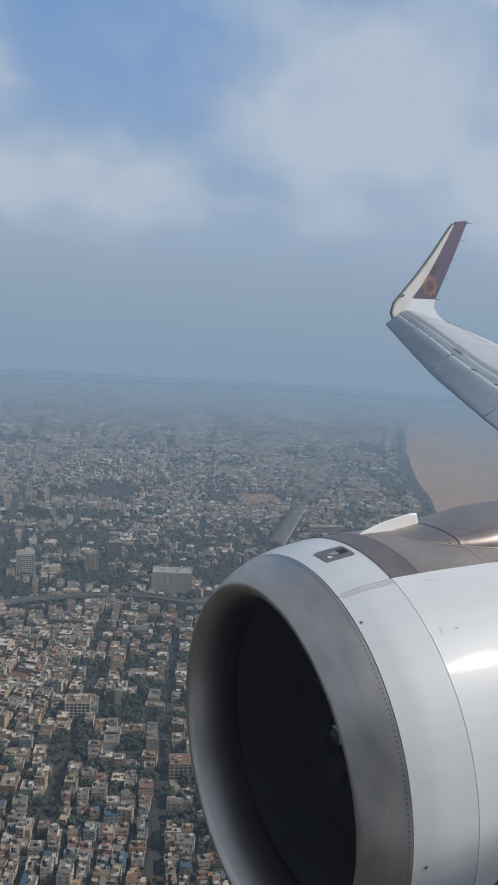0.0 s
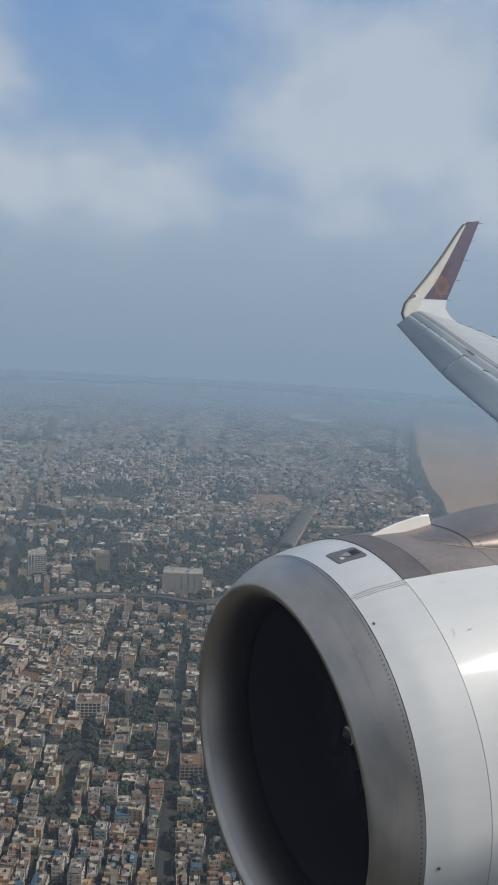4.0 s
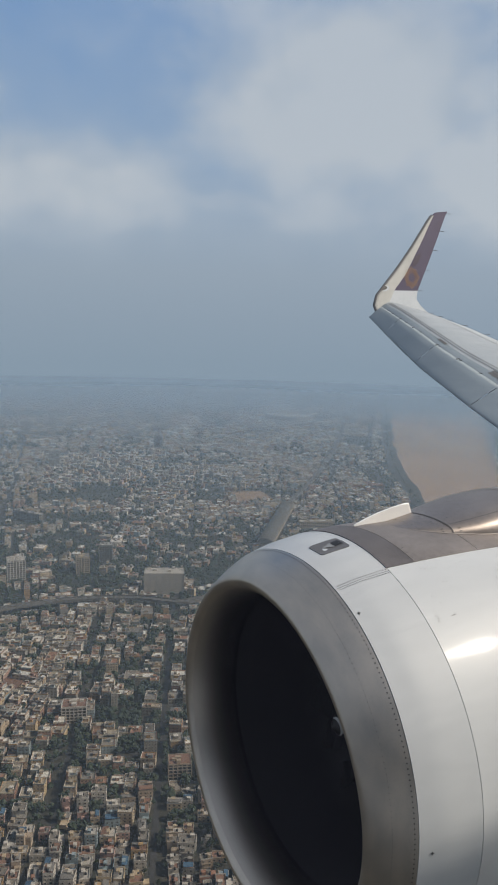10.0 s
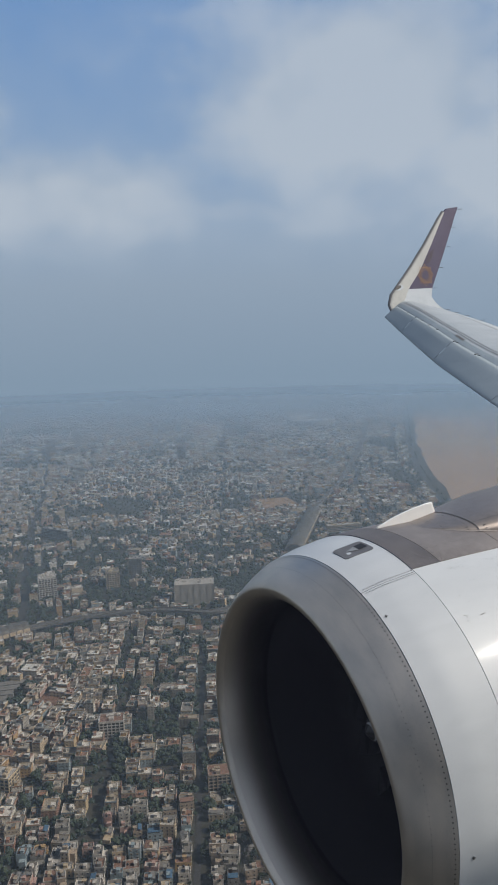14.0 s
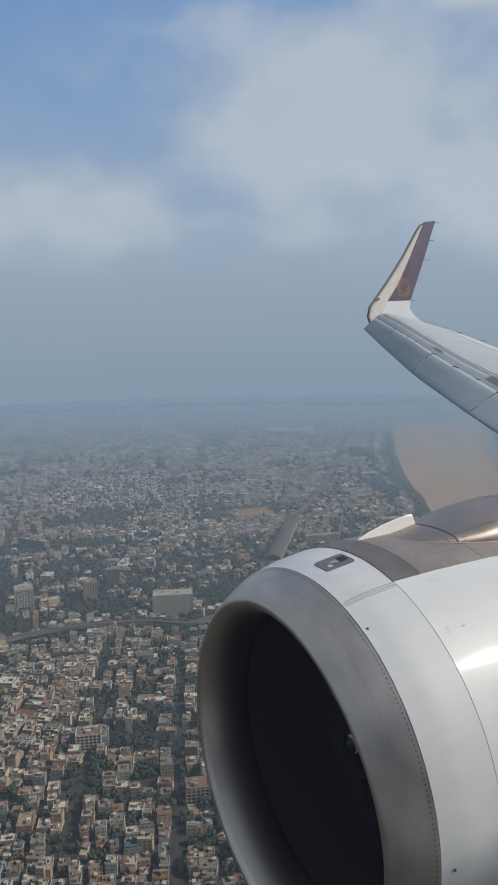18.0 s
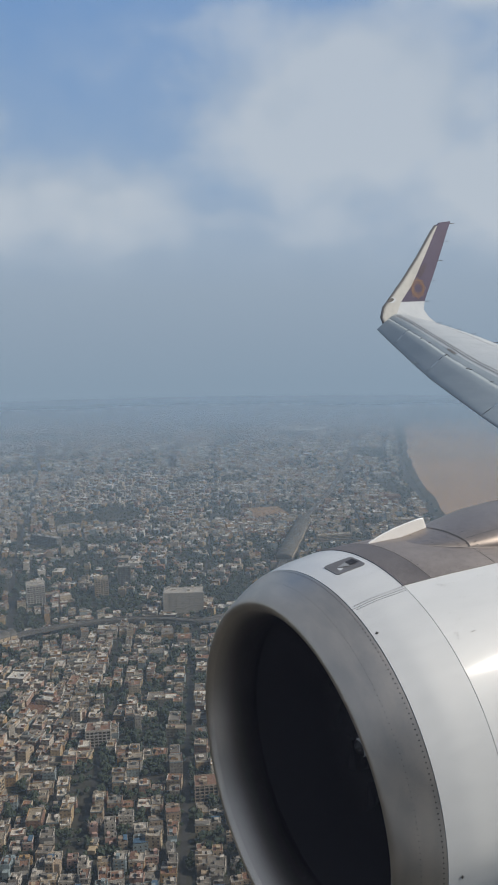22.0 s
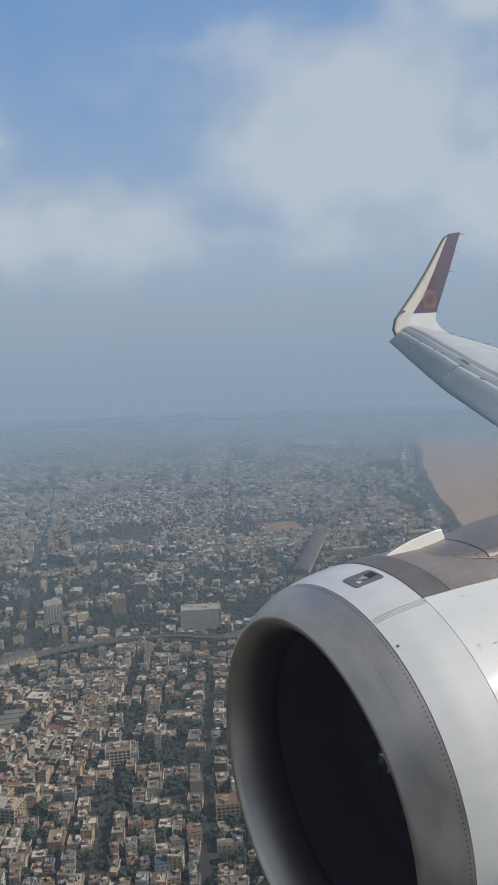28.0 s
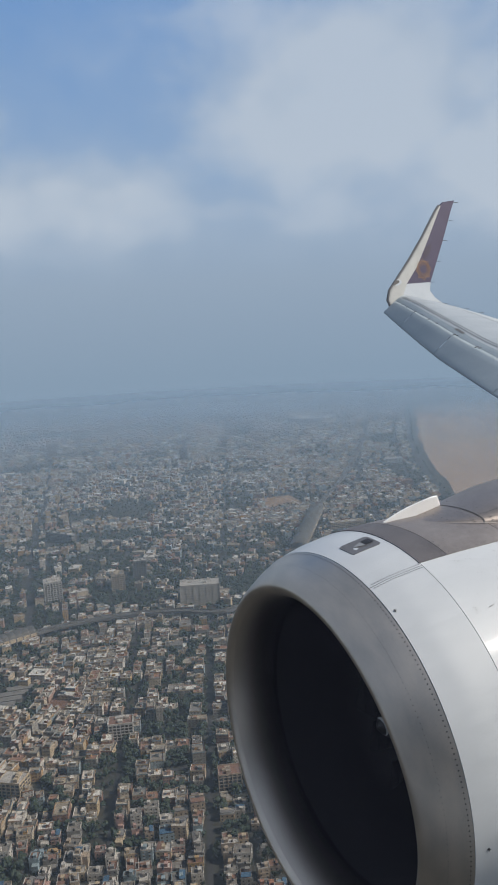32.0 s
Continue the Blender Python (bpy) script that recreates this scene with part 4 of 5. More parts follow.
# one wide bank of stand-in haze over the roofs, in thin sheets
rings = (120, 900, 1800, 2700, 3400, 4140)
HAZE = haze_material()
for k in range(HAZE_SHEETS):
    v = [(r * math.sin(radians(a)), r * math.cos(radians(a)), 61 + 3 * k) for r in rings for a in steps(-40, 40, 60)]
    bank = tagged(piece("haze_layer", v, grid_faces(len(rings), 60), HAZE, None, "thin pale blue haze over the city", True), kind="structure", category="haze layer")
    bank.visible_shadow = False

# ---------------------------------------------------------------- ground, sea and shore
v, f = [], []
gx, gy = steps(-4900, 4900, 50), steps(-900, 4930, 31)
v = [(x, y, 0.0) for y in gy for x in gx]
ground = tagged(piece("ground", v, grid_faces(31, 50), EARTH, None, "dusty brown-grey city ground"), kind="structure", category="ground")

BEACH_L = [(1130, 4800), (790, 3700), (633, 2905), (538, 2422), (483, 2030), (456, 1743), (448, 1600), (430, 1400), (392, 1100), (340, 800), (270, 450), (150, -300)]
SHORE = [(1620, 4820), (1230, 3700), (1005, 2882), (847, 2371), (712, 1845), (652, 1605), (592, 1350), (522, 1100), (436, 800), (350, 500), (240, 100), (160, -300)]


def along(line, y):
    ys = [p[1] for p in line][::-1]
    return float(np.interp(y, ys, [p[0] for p in line][::-1]))


rng = random.Random(7)
BEACH_END = 3400
ysb = steps(-250, 3580, 260)
v = []
for y in ysb:
    a, b = along(BEACH_L, y) + 12 * noise.noise((y * 0.007, 0, 3)) + 2 * noise.noise((y * 0.05, 0, 4)), along(SHORE, y) + 9 * noise.noise((y * 0.012, 0, 9))
    for k in range(9):
        end = BEACH_END + 16 * k + 25 * noise.noise((k * 0.7, 2, 6))
        v.append((a + (b - a) * k / 8, min(y, end), 0.7 - 0.5 * (k / 8) ** 6))
tagged(piece("beach", v, [q for q in grid_faces(260, 9)], SAND, None, "wide pale pinkish sand beach"), kind="structure", category="beach")
v = []
for y in ysb:
    b = along(SHORE, y) + 9 * noise.noise((y * 0.012, 0, 9))
    v += [(b - 13 - 4 * noise.noise((y * 0.03, 4, 9)), y, 0.95), (b + 5, y, 0.75)]
tagged(piece("wet_shore", v, grid_faces(260, 2), WET_SAND, None, "dark wet sand along the waterline"), kind="structure", category="beach")
v = []
for y in steps(-850, 4925, 160):
    a = along(SHORE, y) + 9 * noise.noise((y * 0.012, 0, 9)) - 3
    for k in range(12):
        v.append((a + (4890 - a) * (k / 11) ** 2, y, 0.45))
tagged(piece("water", v, grid_faces(160, 12), WATER, None, "calm grey-green sea"), kind="structure", category="sea")
# broken lines of surf
vs, fs = [], []
y = -200.0
while y < 4000:
    long = rng.uniform(30, 110)
    for row in range(rng.choice((1, 2, 2, 3))):
        off, wide = rng.uniform(-4, 6) + row * rng.uniform(9, 16), rng.uniform(1.4, 3.8)
        k, n = len(vs), 9
        for i in range(n):
            yy = y + long * i / (n - 1)
            b = along(SHORE, yy) + 9 * noise.noise((yy * 0.012, 0, 9)) + off + 3 * noise.noise((yy * 0.05, row, 1))
            w = wide * math.sin(math.pi * (i + 0.2) / (n - 0.6)) * rng.uniform(0.5, 1.2)
            vs += [(b - w, yy, 1.15), (b + w, yy, 1.15)]
        fs += [(k + 2 * i, k + 2 * i + 1, k + 2 * i + 3, k + 2 * i + 2) for i in range(n - 1)]
    y += long * rng.uniform(0.5, 1.1)
tagged(piece("surf", vs, fs, FOAM, None, "broken white surf along the beach"), kind="stuff", category="surf")

ROADS = [([(x - 34, y) for x, y in BEACH_L[1:11]], 8), ([(x - 85, y) for x, y in BEACH_L[1:10]], 4),
         ([(-50, 430), (-51, 482), (-63, 686), (-78, 956), (-73, 1223), (-85, 1806), (-120, 2700), (-160, 4000)], 2.4),
         ([(-125, 430), (-130, 484), (-143, 614), (-175, 940)], 1.8), ([(-420, 880), (-250, 890), (-60, 905), (120, 960), (300, 1050)], 2.6),
         ([(-620, 1330), (-420, 1270), (-200, 1330), (60, 1290), (340, 1320)], 4), ([(-900, 2230), (-500, 2150), (-100, 2200), (400, 2150)], 5),
         ([(-330, 640), (-200, 600), (-40, 640), (120, 690)], 2.0), ([(-520, 1750), (-330, 1800), (40, 1740), (400, 1780)], 4),
         ([(240, 900), (230, 1300), (250, 1800), (330, 2500)], 4), ([(-320, 940), (-420, 1270), (-560, 1900), (-760, 2700)], 4)]
for line, half in ROADS:
    v, f = strip(line, half, 0.35)
    tagged(piece("road", v, [tuple(reversed(q)) for q in f], ASPHALT, None, "dark asphalt city road"), kind="structure", category="road")

FIELD_PTS = [(-20, 1700), (70, 1720), (96, 1640), (20, 1610)]
tagged(piece("playing_field", [(x, y, 0.5) for x, y in FIELD_PTS], [tuple(range(len(FIELD_PTS)))], FIELD, None, "bare brown sandy playing field"), kind="structure", category="field")
BARE = [[(-250, 740), (-247, 775), (-222, 772), (-224, 738)], [(70, 1150), (76, 1250), (104, 1245), (110, 1150)]]
for pts in BARE:
    mx, my = sum(p[0] for p in pts) / 4, sum(p[1] for p in pts) / 4
    ring = []
    for j in range(28):
        q = 2 * math.pi * j / 28
        k = 1 + 0.45 * noise.noise((math.cos(q) * 1.6 + mx, math.sin(q) * 1.6, my))
        ring.append((mx + k * 0.5 * (max(p[0] for p in pts) - min(p[0] for p in pts)) * math.cos(q), my + k * 0.5 * (max(p[1] for p in pts) - min(p[1] for p in pts)) * math.sin(q)))
    tagged(piece("bare_earth", [(x, y, 0.8) for x, y in ring], [tuple(range(28))], RED_EARTH, None, "patch of bare reddish earth"), kind="structure", category="ground")

# ---------------------------------------------------------------- railway viaduct and station
RAIL_KEYS = [(470, 3100), (355, 2452), (285, 2146), (208, 1838), (129, 1581), (62, 1261), (42, 1160), (8, 1057), (-57, 990), (-129, 999), (-208, 992), (-281, 964), (-344, 919), (-390, 870), (-430, 800), (-460, 700)]
RAIL = []
for i in range(1, len(RAIL_KEYS) - 2):
    p0, p1, p2, p3 = (Vector(q) for q in RAIL_KEYS[i - 1:i + 3])
    for w in (0, 0.25, 0.5, 0.75):
        q = 0.5 * (2 * p1 + (p2 - p0) * w + (2 * p0 - 5 * p1 + 4 * p2 - p3) * w * w + (3 * p1 - p0 - 3 * p2 + p3) * w ** 3)
        RAIL.append((q.x, q.y))
viaduct = empty("railway_viaduct", Matrix(), "long grey concrete railway viaduct on piers", "viaduct")
for z, half, mat, nm in ((8.0, 5.5, CONCRETE, "deck"), (9.2, 4.2, BALLAST, "track_bed")):
    top, faces = strip(RAIL, half, z)
    low = [(x, y, z - 1.4) for x, y, _ in top]
    m, n = len(top), len(RAIL)
    faces = [tuple(reversed(q)) for q in faces]
    for i in range(n - 1):
        for s in (0, 1):
            q = (2 * i + s, 2 * i + 2 + s, 2 * i + 2 + s + m, 2 * i + s + m)
            faces.append(q if s == 1 else tuple(reversed(q)))
    piece(nm, top + low, faces, mat, viaduct)
for s in (-1, 1):
    shifted = [(x, y) for x, y, _ in strip(RAIL, 5.2, 0)[0][(0 if s < 0 else 1)::2]]
    v, f = strip(shifted, 0.25, 10.2)
    low = [(x, y, 7.9) for x, y, _ in v]
    m = len(v)
    f = [tuple(reversed(q)) for q in f] + [(2 * i + k, 2 * i + 2 + k, 2 * i + 2 + k + m, 2 * i + k + m) for i in range(len(shifted) - 1) for k in (0, 1)]
    piece("parapet", v + low, f, CONCRETE, viaduct)
for off in (-2.6, -1.2, 1.2, 2.6):
    line = [(x, y) for x, y, _ in strip(RAIL, abs(off), 0)[0][(0 if off < 0 else 1)::2]]
    v, f = strip(line, 0.12, 9.45)
    piece("rail", v, [tuple(reversed(q)) for q in f], SHED_ROOF, viaduct, "steel rail")
pier = mesh_of("pier", *box_data(-2.2, 2.2, -1.1, 1.1, 0, 7), CONCRETE)
for (x0, y0), (x1, y1) in zip(RAIL[:-1], RAIL[1:]):
    run = math.hypot(x1 - x0, y1 - y0)
    for k in range(max(1, int(run / 26))):
        w = (k + 0.5) / max(1, int(run / 26))
        ob = new("pier", pier)
        ob.parent = viaduct
        ob.matrix_basis = pose(x0 + (x1 - x0) * w, y0 + (y1 - y0) * w, 0, 0, 0, math.degrees(math.atan2(y1 - y0, x1 - x0)) + 90)


def station(a, b, half, label):
    """A railway station: a long walled hall over the tracks with a ribbed, arched sheet roof."""
    run = math.hypot(b[0] - a[0], b[1] - a[1])
    hall = empty("railway_station", pose(a[0], a[1], 0, 0, 0, math.degrees(math.atan2(b[1] - a[1], b[0] - a[0]))), label, "station")
    bays = max(6, int(run / 11))
    for k in range(bays):
        x0, x1 = run * k / bays, run * (k + 1) / bays
        v = []
        for x, lift in ((x0 + 0.3, -0.5), (x0 + 1.2, 0.0), ((x0 + x1) / 2, 0.5), (x1 - 1.2, 0.0), (x1 - 0.3, -0.5)):
            for j in range(13):
                q = math.pi * j / 12
                v.append((x, half * math.cos(q), 15 + lift + 6.5 * math.sin(q)))
        piece("roof_bay", v, grid_faces(5, 13), STATION_ROOF, hall, "", True)
        for s in (-1, 1):
            q, f = box_data(x0 + 0.4, x1 - 0.4, s * half - 0.4, s * half + 0.4, 11.6, 15.2)
            piece("wall_panel", q, f, WALL_MATS["cream"], hall)
            q, f = box_data(x0 - 0.5, x0 + 0.5, s * half - 0.8, s * half + 0.8, 0, 15.4)
            piece("column", q, f, CONCRETE, hall)
    q, f = box_data(0, run, -half + 0.5, half - 0.5, 6.2, 11.2)
    piece("concourse", q, f, WALL_MATS["beige"], hall, "beige concourse block")
    return hall


station((62, 1261), (121, 1540), 15, "elevated railway station with a long grey arched roof")


def curved_station(line, half, label):
    """A station whose ribbed barrel roof follows the bend of the line."""
    hall = empty("railway_station", Matrix(), label, "station")
    for i in range(len(line) - 1):
        (x0, y0), (x1, y1) = line[i], line[i + 1]
        d = Vector((x1 - x0, y1 - y0, 0)).normalized()
        s = Vector((-d.y, d.x, 0))
        v = []
        for w, lift in ((0.01, -0.6), (0.12, 0.0), (0.5, 0.35), (0.88, 0.0), (0.99, -0.6)):
            c = Vector((x0 + (x1 - x0) * w, y0 + (y1 - y0) * w, 0))
            for j in range(13):
                q = math.pi * j / 12
                v.append(tuple(c + s * (half * math.cos(q)) + Vector((0, 0, 13.5 + lift + 5.5 * math.sin(q)))))
        piece("roof_bay", v, grid_faces(5, 13), STATION_ROOF, hall, "", True)
        for e in (-1, 1):
            a, b = Vector((x0, y0, 0)) + s * half * e, Vector((x1, y1, 0)) + s * half * e
            q = [tuple(p + s * o * e + Vector((0, 0, z))) for p in (a, b) for o in (-0.3, 0.3) for z in (8.2, 13.6)]
            piece("wall_panel", q, [(0, 4, 5, 1), (2, 3, 7, 6), (1, 5, 7, 3), (0, 2, 6, 4), (0, 1, 3, 2), (4, 6, 7, 5)], WALL_MATS["cream"], hall)
            q, f = box_data(a.x - 0.7, a.x + 0.7, a.y - 0.7, a.y + 0.7, 0, 13.8)
            piece("column", q, f, CONCRETE, hall)
    return hall


bend = []
for k in range(len(RAIL) - 1):
    (x0, y0), (x1, y1) = RAIL[k], RAIL[k + 1]
    if -425 < x0 < -300 and y0 < 990:
        bend += [(x0 + (x1 - x0) * w, y0 + (y1 - y0) * w) for w in (0, 0.5)]
curved_station(bend, 11.5, "curved elevated station with a brown-grey ribbed barrel roof")

# ---------------------------------------------------------------- stadium
bowl = empty("stadium", pose(233, 3070, 0) @ Matrix.Diagonal((0.68, 0.72, 0.8, 1)), "oval cricket stadium with white canopies round a green field", "stadium")
v = [(100 * math.cos(2 * math.pi * j / 48), 92 * math.sin(2 * math.pi * j / 48), 1.2) for j in range(48)]
piece("pitch", v, [tuple(range(48))], TURF, bowl, "green turf")
for k in range(16):
    v = []
    for j in range(4):
        q = 2 * math.pi * (k + 0.04 + 0.92 * j / 3) / 16
        for r, z in ((0.74, 0.5), (0.74, 4), (1.0, 26), (1.03, 26), (1.03, 0.5)):
            v.append((142 * r * math.cos(q), 132 * r * math.sin(q), z))
    piece("stand", v, grid_faces(4, 5), STAND, bowl)
    v = []
    for j in range(4):
        q = 2 * math.pi * (k + 0.2 + 0.6 * j / 3) / 16
        for r, z in ((0.90, 33), (0.95, 36), (1.02, 33), (1.06, 29), (1.06, 28), (0.90, 32)):
            v.append((142 * r * math.cos(q), 132 * r * math.sin(q), z))
    piece("canopy", v, grid_faces(4, 6, True), FABRIC, bowl, "white tensile canopy")
for k in range(4):
    q = math.pi / 4 + k * math.pi / 2
    mast = piece("floodlight_mast", *box_data(165 * math.cos(q) - 1.2, 165 * math.cos(q) + 1.2, 155 * math.sin(q) - 1.2, 155 * math.sin(q) + 1.2, 0, 62), CONCRETE, bowl)
    piece("lamp_rack", *box_data(165 * math.cos(q) - 7, 165 * math.cos(q) + 7, 155 * math.sin(q) - 1, 155 * math.sin(q) + 1, 55, 66), FABRIC, mast)


# ---------------------------------------------------------------- single large buildings
def storey_block(name, label, x, y, turn, wide, deep, high, wall, roof, bay=4.0, floor_h=3.2, category="building", band=1.0):
    """A block with sills between storeys, window openings set back, a parapet and roof rooms."""
    b = empty(name, pose(x, y, 0, 0, 0, turn), label, category)
    w, d = wide / 2, deep / 2
    piece("wall", *box_data(-w + 0.25, w - 0.25, -d + 0.25, d - 0.25, 0, high), WALL_MATS[wall], b)
    n = int(high / floor_h)
    for k in range(n + 1):
        z = min(k * floor_h, high - 0.5)
        piece("floor_band", *box_data(-w, w, -d, d, z, min(z + band, high)), WALL_MATS[wall], b)
    for s in (-1, 1):
        for i in range(int(wide / bay) + 1):
            px = -w + wide * i / int(wide / bay)
            piece("pillar", *box_data(px - 0.45, px + 0.45, s * d - 0.3, s * d + 0.32, 0, high), WALL_MATS[wall], b)
        for i in range(int(deep / bay) + 1):
            py = -d + deep * i / max(1, int(deep / bay))
            piece("pillar", *box_data(s * w - 0.3, s * w + 0.32, py - 0.45, py + 0.45, 0, high), WALL_MATS[wall], b)
    data = [box_data(-w + 0.2 + 0.02, w - 0.22, s * (d - 0.24) - 0.05, s * (d - 0.24) + 0.05, 0.8, high - 0.4) for s in (-1, 1)]
    data += [box_data(s * (w - 0.24) - 0.05, s * (w - 0.24) + 0.05, -d + 0.25, d - 0.25, 0.8, high - 0.4) for s in (-1, 1)]
    piece("glazing", *join(*data), GLASS_DARK, b, "dark recessed glazing")
    piece("roof", *box_data(-w + 0.3, w - 0.3, -d + 0.3, d - 0.3, high, high + 0.3), ROOF_MATS[roof], b)
    for x0, x1, y0, y1 in ((-w, w, -d, -d + 0.4), (-w, w, d - 0.4, d), (-w, -w + 0.4, -d + 0.4, d - 0.4), (w - 0.4, w, -d + 0.4, d - 0.4)):
        piece("parapet", *box_data(x0, x1, y0, y1, high, high + 1.1), WALL_MATS[wall], b)
    r = random.Random(int(x * 7 + y))
    for _ in range(3 + int(wide / 12)):
        px, py, s = r.uniform(-w + 3, w - 3), r.uniform(-d + 2.5, d - 2.5), r.uniform(1.2, 2.6)
        piece("roof_room", *box_data(px - s, px + s, py - s * 0.8, py + s * 0.8, high, high + r.uniform(2, 3.4)), WALL_MATS[wall], b)
    return b


BLOCKS = [("office_building", "large white office block with blank upper walls", -97, 1052, 4, 58, 26, 30, "white", "whitewashed", 9.0, 3.6, "building", 3.3),
          ("apartment_block", "white apartment tower with flat roof", -325, 1082, 20, 26, 22, 34, "white", "whitewashed"),
          ("apartment_block", "grey apartment tower with flat roof", -203, 1166, 5, 20, 18, 34, "grey", "whitewashed"),
          ("apartment_block", "cream apartment tower beside the railway", -232, 1120, 15, 20, 18, 28, "cream", "grey concrete"),
          ("apartment_block", "long grey apartment slab among trees", -400, 1420, -30, 70, 13, 17, "grey", "whitewashed"),
          ("apartment_block", "ochre apartment block near the railway", 20, 1120, -30, 24, 16, 18, "ochre", "red tiled"),
          ("apartment_block", "white high-rise standing over the old town", -480, 1960, 10, 26, 24, 44, "white", "grey concrete"),
          ("apartment_block", "grey high-rise standing over the old town", -230, 2250, 0, 24, 24, 46, "grey", "grey concrete"),
          ("apartment_block", "beige high-rise standing over the old town", -700, 2480, 15, 30, 22, 48, "beige", "whitewashed"),
          ("apartment_block", "white twin tower standing over the old town", -640, 2600, 15, 24, 22, 52, "white", "whitewashed"),
          ("office_building", "white offices by the promenade", 380, 2050, 8, 50, 18, 16, "white", "whitewashed"),
          ("office_building", "terracotta building by the promenade", 350, 1745, 8, 34, 20, 18, "terracotta", "red tiled"),
          ("office_building", "cream building by the promenade", 330, 1530, 8, 50, 16, 14, "cream", "whitewashed"),
          ("office_building", "long cream school building beside trees", 170, 1420, 10, 70, 14, 12, "cream", "whitewashed"),
          ("apartment_block", "white five-storey apartment house with open balconies", -152, 690, 7, 24, 17, 17, "white", "red tiled"),
          ("apartment_block", "cream five-storey apartment house with roof rooms", -232, 600, -12, 22, 18, 17, "cream", "whitewashed"),
          ("apartment_block", "beige apartment house in a side street", -40, 600, 7, 20, 16, 15, "beige", "red tiled")]
for row in BLOCKS:
    storey_block(*row)
KEEP_OUT = [(r[2], r[3], 0.5 * max(r[5], r[6])) for r in BLOCKS] + [(233, 3070, 130)]


def shed(x, y, turn, wide, deep, mat, label):
    b = empty("depot_shed", pose(x, y, 0, 0, 0, turn), label, "shed", "sheds of the bus depot")
    w, d = wide / 2, deep / 2
    piece("wall", *box_data(-w, w, -d, d, 0, 4.5), WALL_MATS["grey"], b)
    v = [(-w - 0.5, -d - 0.6, 4.4), (w + 0.5, -d - 0.6, 4.4), (w + 0.5, 0, 6.6), (-w - 0.5, 0, 6.6), (-w - 0.5, d + 0.6, 4.4), (w + 0.5, d + 0.6, 4.4)]
    v += [(a, c, e - 0.25) for a, c, e in v]
    piece("roof", v, [(0, 1, 2, 3), (3, 2, 5, 4), (9, 8, 7, 6), (10, 11, 8, 9), (0, 6, 7, 1), (4, 5, 11, 10), (0, 3, 9, 6), (3, 4, 10, 9), (1, 7, 8, 2), (2, 8, 11, 5)], mat, b)
    return b


for i in range(5):
    shed(-300 + 3 * i, 745 + 13 * i, 14, 30, 9, SHED_ROOF, "low shed with a grey sheet roof in the bus depot")
for i in range(3):
    shed(120 + 9 * i, 1085 + 16 * i, -28, 34, 8, SHED_ROOF, "low shed with a grey sheet roof in the goods yard")
KEEP_OUT += [(-296, 770, 26), (130, 1100, 26)] + [(sum(p[0] for p in q) / 4, sum(p[1] for p in q) / 4, 12) for q in BARE]


# ---------------------------------------------------------------- where the town stands
def near_line(x, y, line, gap):
    for (x0, y0), (x1, y1) in zip(line, line[1:]):
        dx, dy = x1 - x0, y1 - y0
        t = max(0, min(1, ((x - x0) * dx + (y - y0) * dy) / (dx * dx + dy * dy)))
        if (x - x0 - t * dx) ** 2 + (y - y0 - t * dy) ** 2 < gap * gap:
            return True
    return False


def inside(x, y, poly):
    hit = False
    for (x0, y0), (x1, y1) in zip(poly, poly[1:] + poly[:1]):
        if (y0 > y) != (y1 > y) and x < (x1 - x0) * (y - y0) / (y1 - y0) + x0:
            hit = not hit
    return hit


# groves and gardens: centre, half sizes
GROVES = [(-310, 1650, 140, 95), (100, 1670, 60, 70), (-705, 2240, 90, 70), (-210, 1075, 60, 24), (-60, 1110, 70, 34), (-400, 1160, 50, 70), (-330, 1420, 80, 50), (-215, 495, 34, 22), (-260, 690, 22, 30),
          (-110, 2050, 120, 50), (320, 1250, 60, 120), (180, 1060, 60, 60), (-560, 1500, 60, 40), (380, 1900, 40, 140), (440, 2500, 60, 160), (-900, 3000, 160, 90), (-150, 3300, 180, 70), (-150, 780, 26, 14), (-80, 850, 20, 12), (-20, 760, 24, 18), (-120, 520, 16, 10), (-480, 1010, 60, 40)]


def green(x, y):
    """How leafy a place is, 0 to 1."""
    g = 0.36 if y < 930 else 0.84 if y < 1450 else 0.50
    g += (0.62 if y < 950 else 0.85) * noise.noise((x * 0.0075, y * 0.0055, 2.0))
    for cx, cy, rx, ry in GROVES:
        if ((x - cx) / rx) ** 2 + ((y - cy) / ry) ** 2 < 0.8 + 1.7 * noise.noise((x * 0.014, y * 0.010, 5)) + 0.9 * noise.noise((x * 0.05, y * 0.04, 8)):
            return 1.0
    return min(0.95, max(0.05, g))


def open_ground(x, y, gap):
    """Whether roads, railway, beach or field keep this place free."""
    if x > along(BEACH_L, y) - 25 - gap:
        return True
    if inside(x, y, FIELD_PTS) or any((x - a) ** 2 + (y - b) ** 2 < (r + gap) ** 2 for a, b, r in KEEP_OUT):
        return True
    if any(near_line(x, y, line, half + gap) for line, half in ROADS):
        return True
    return near_line(x, y, RAIL_KEYS, 9 + gap) or near_line(x, y, [(62, 1261), (121, 1540)], 14 + gap)


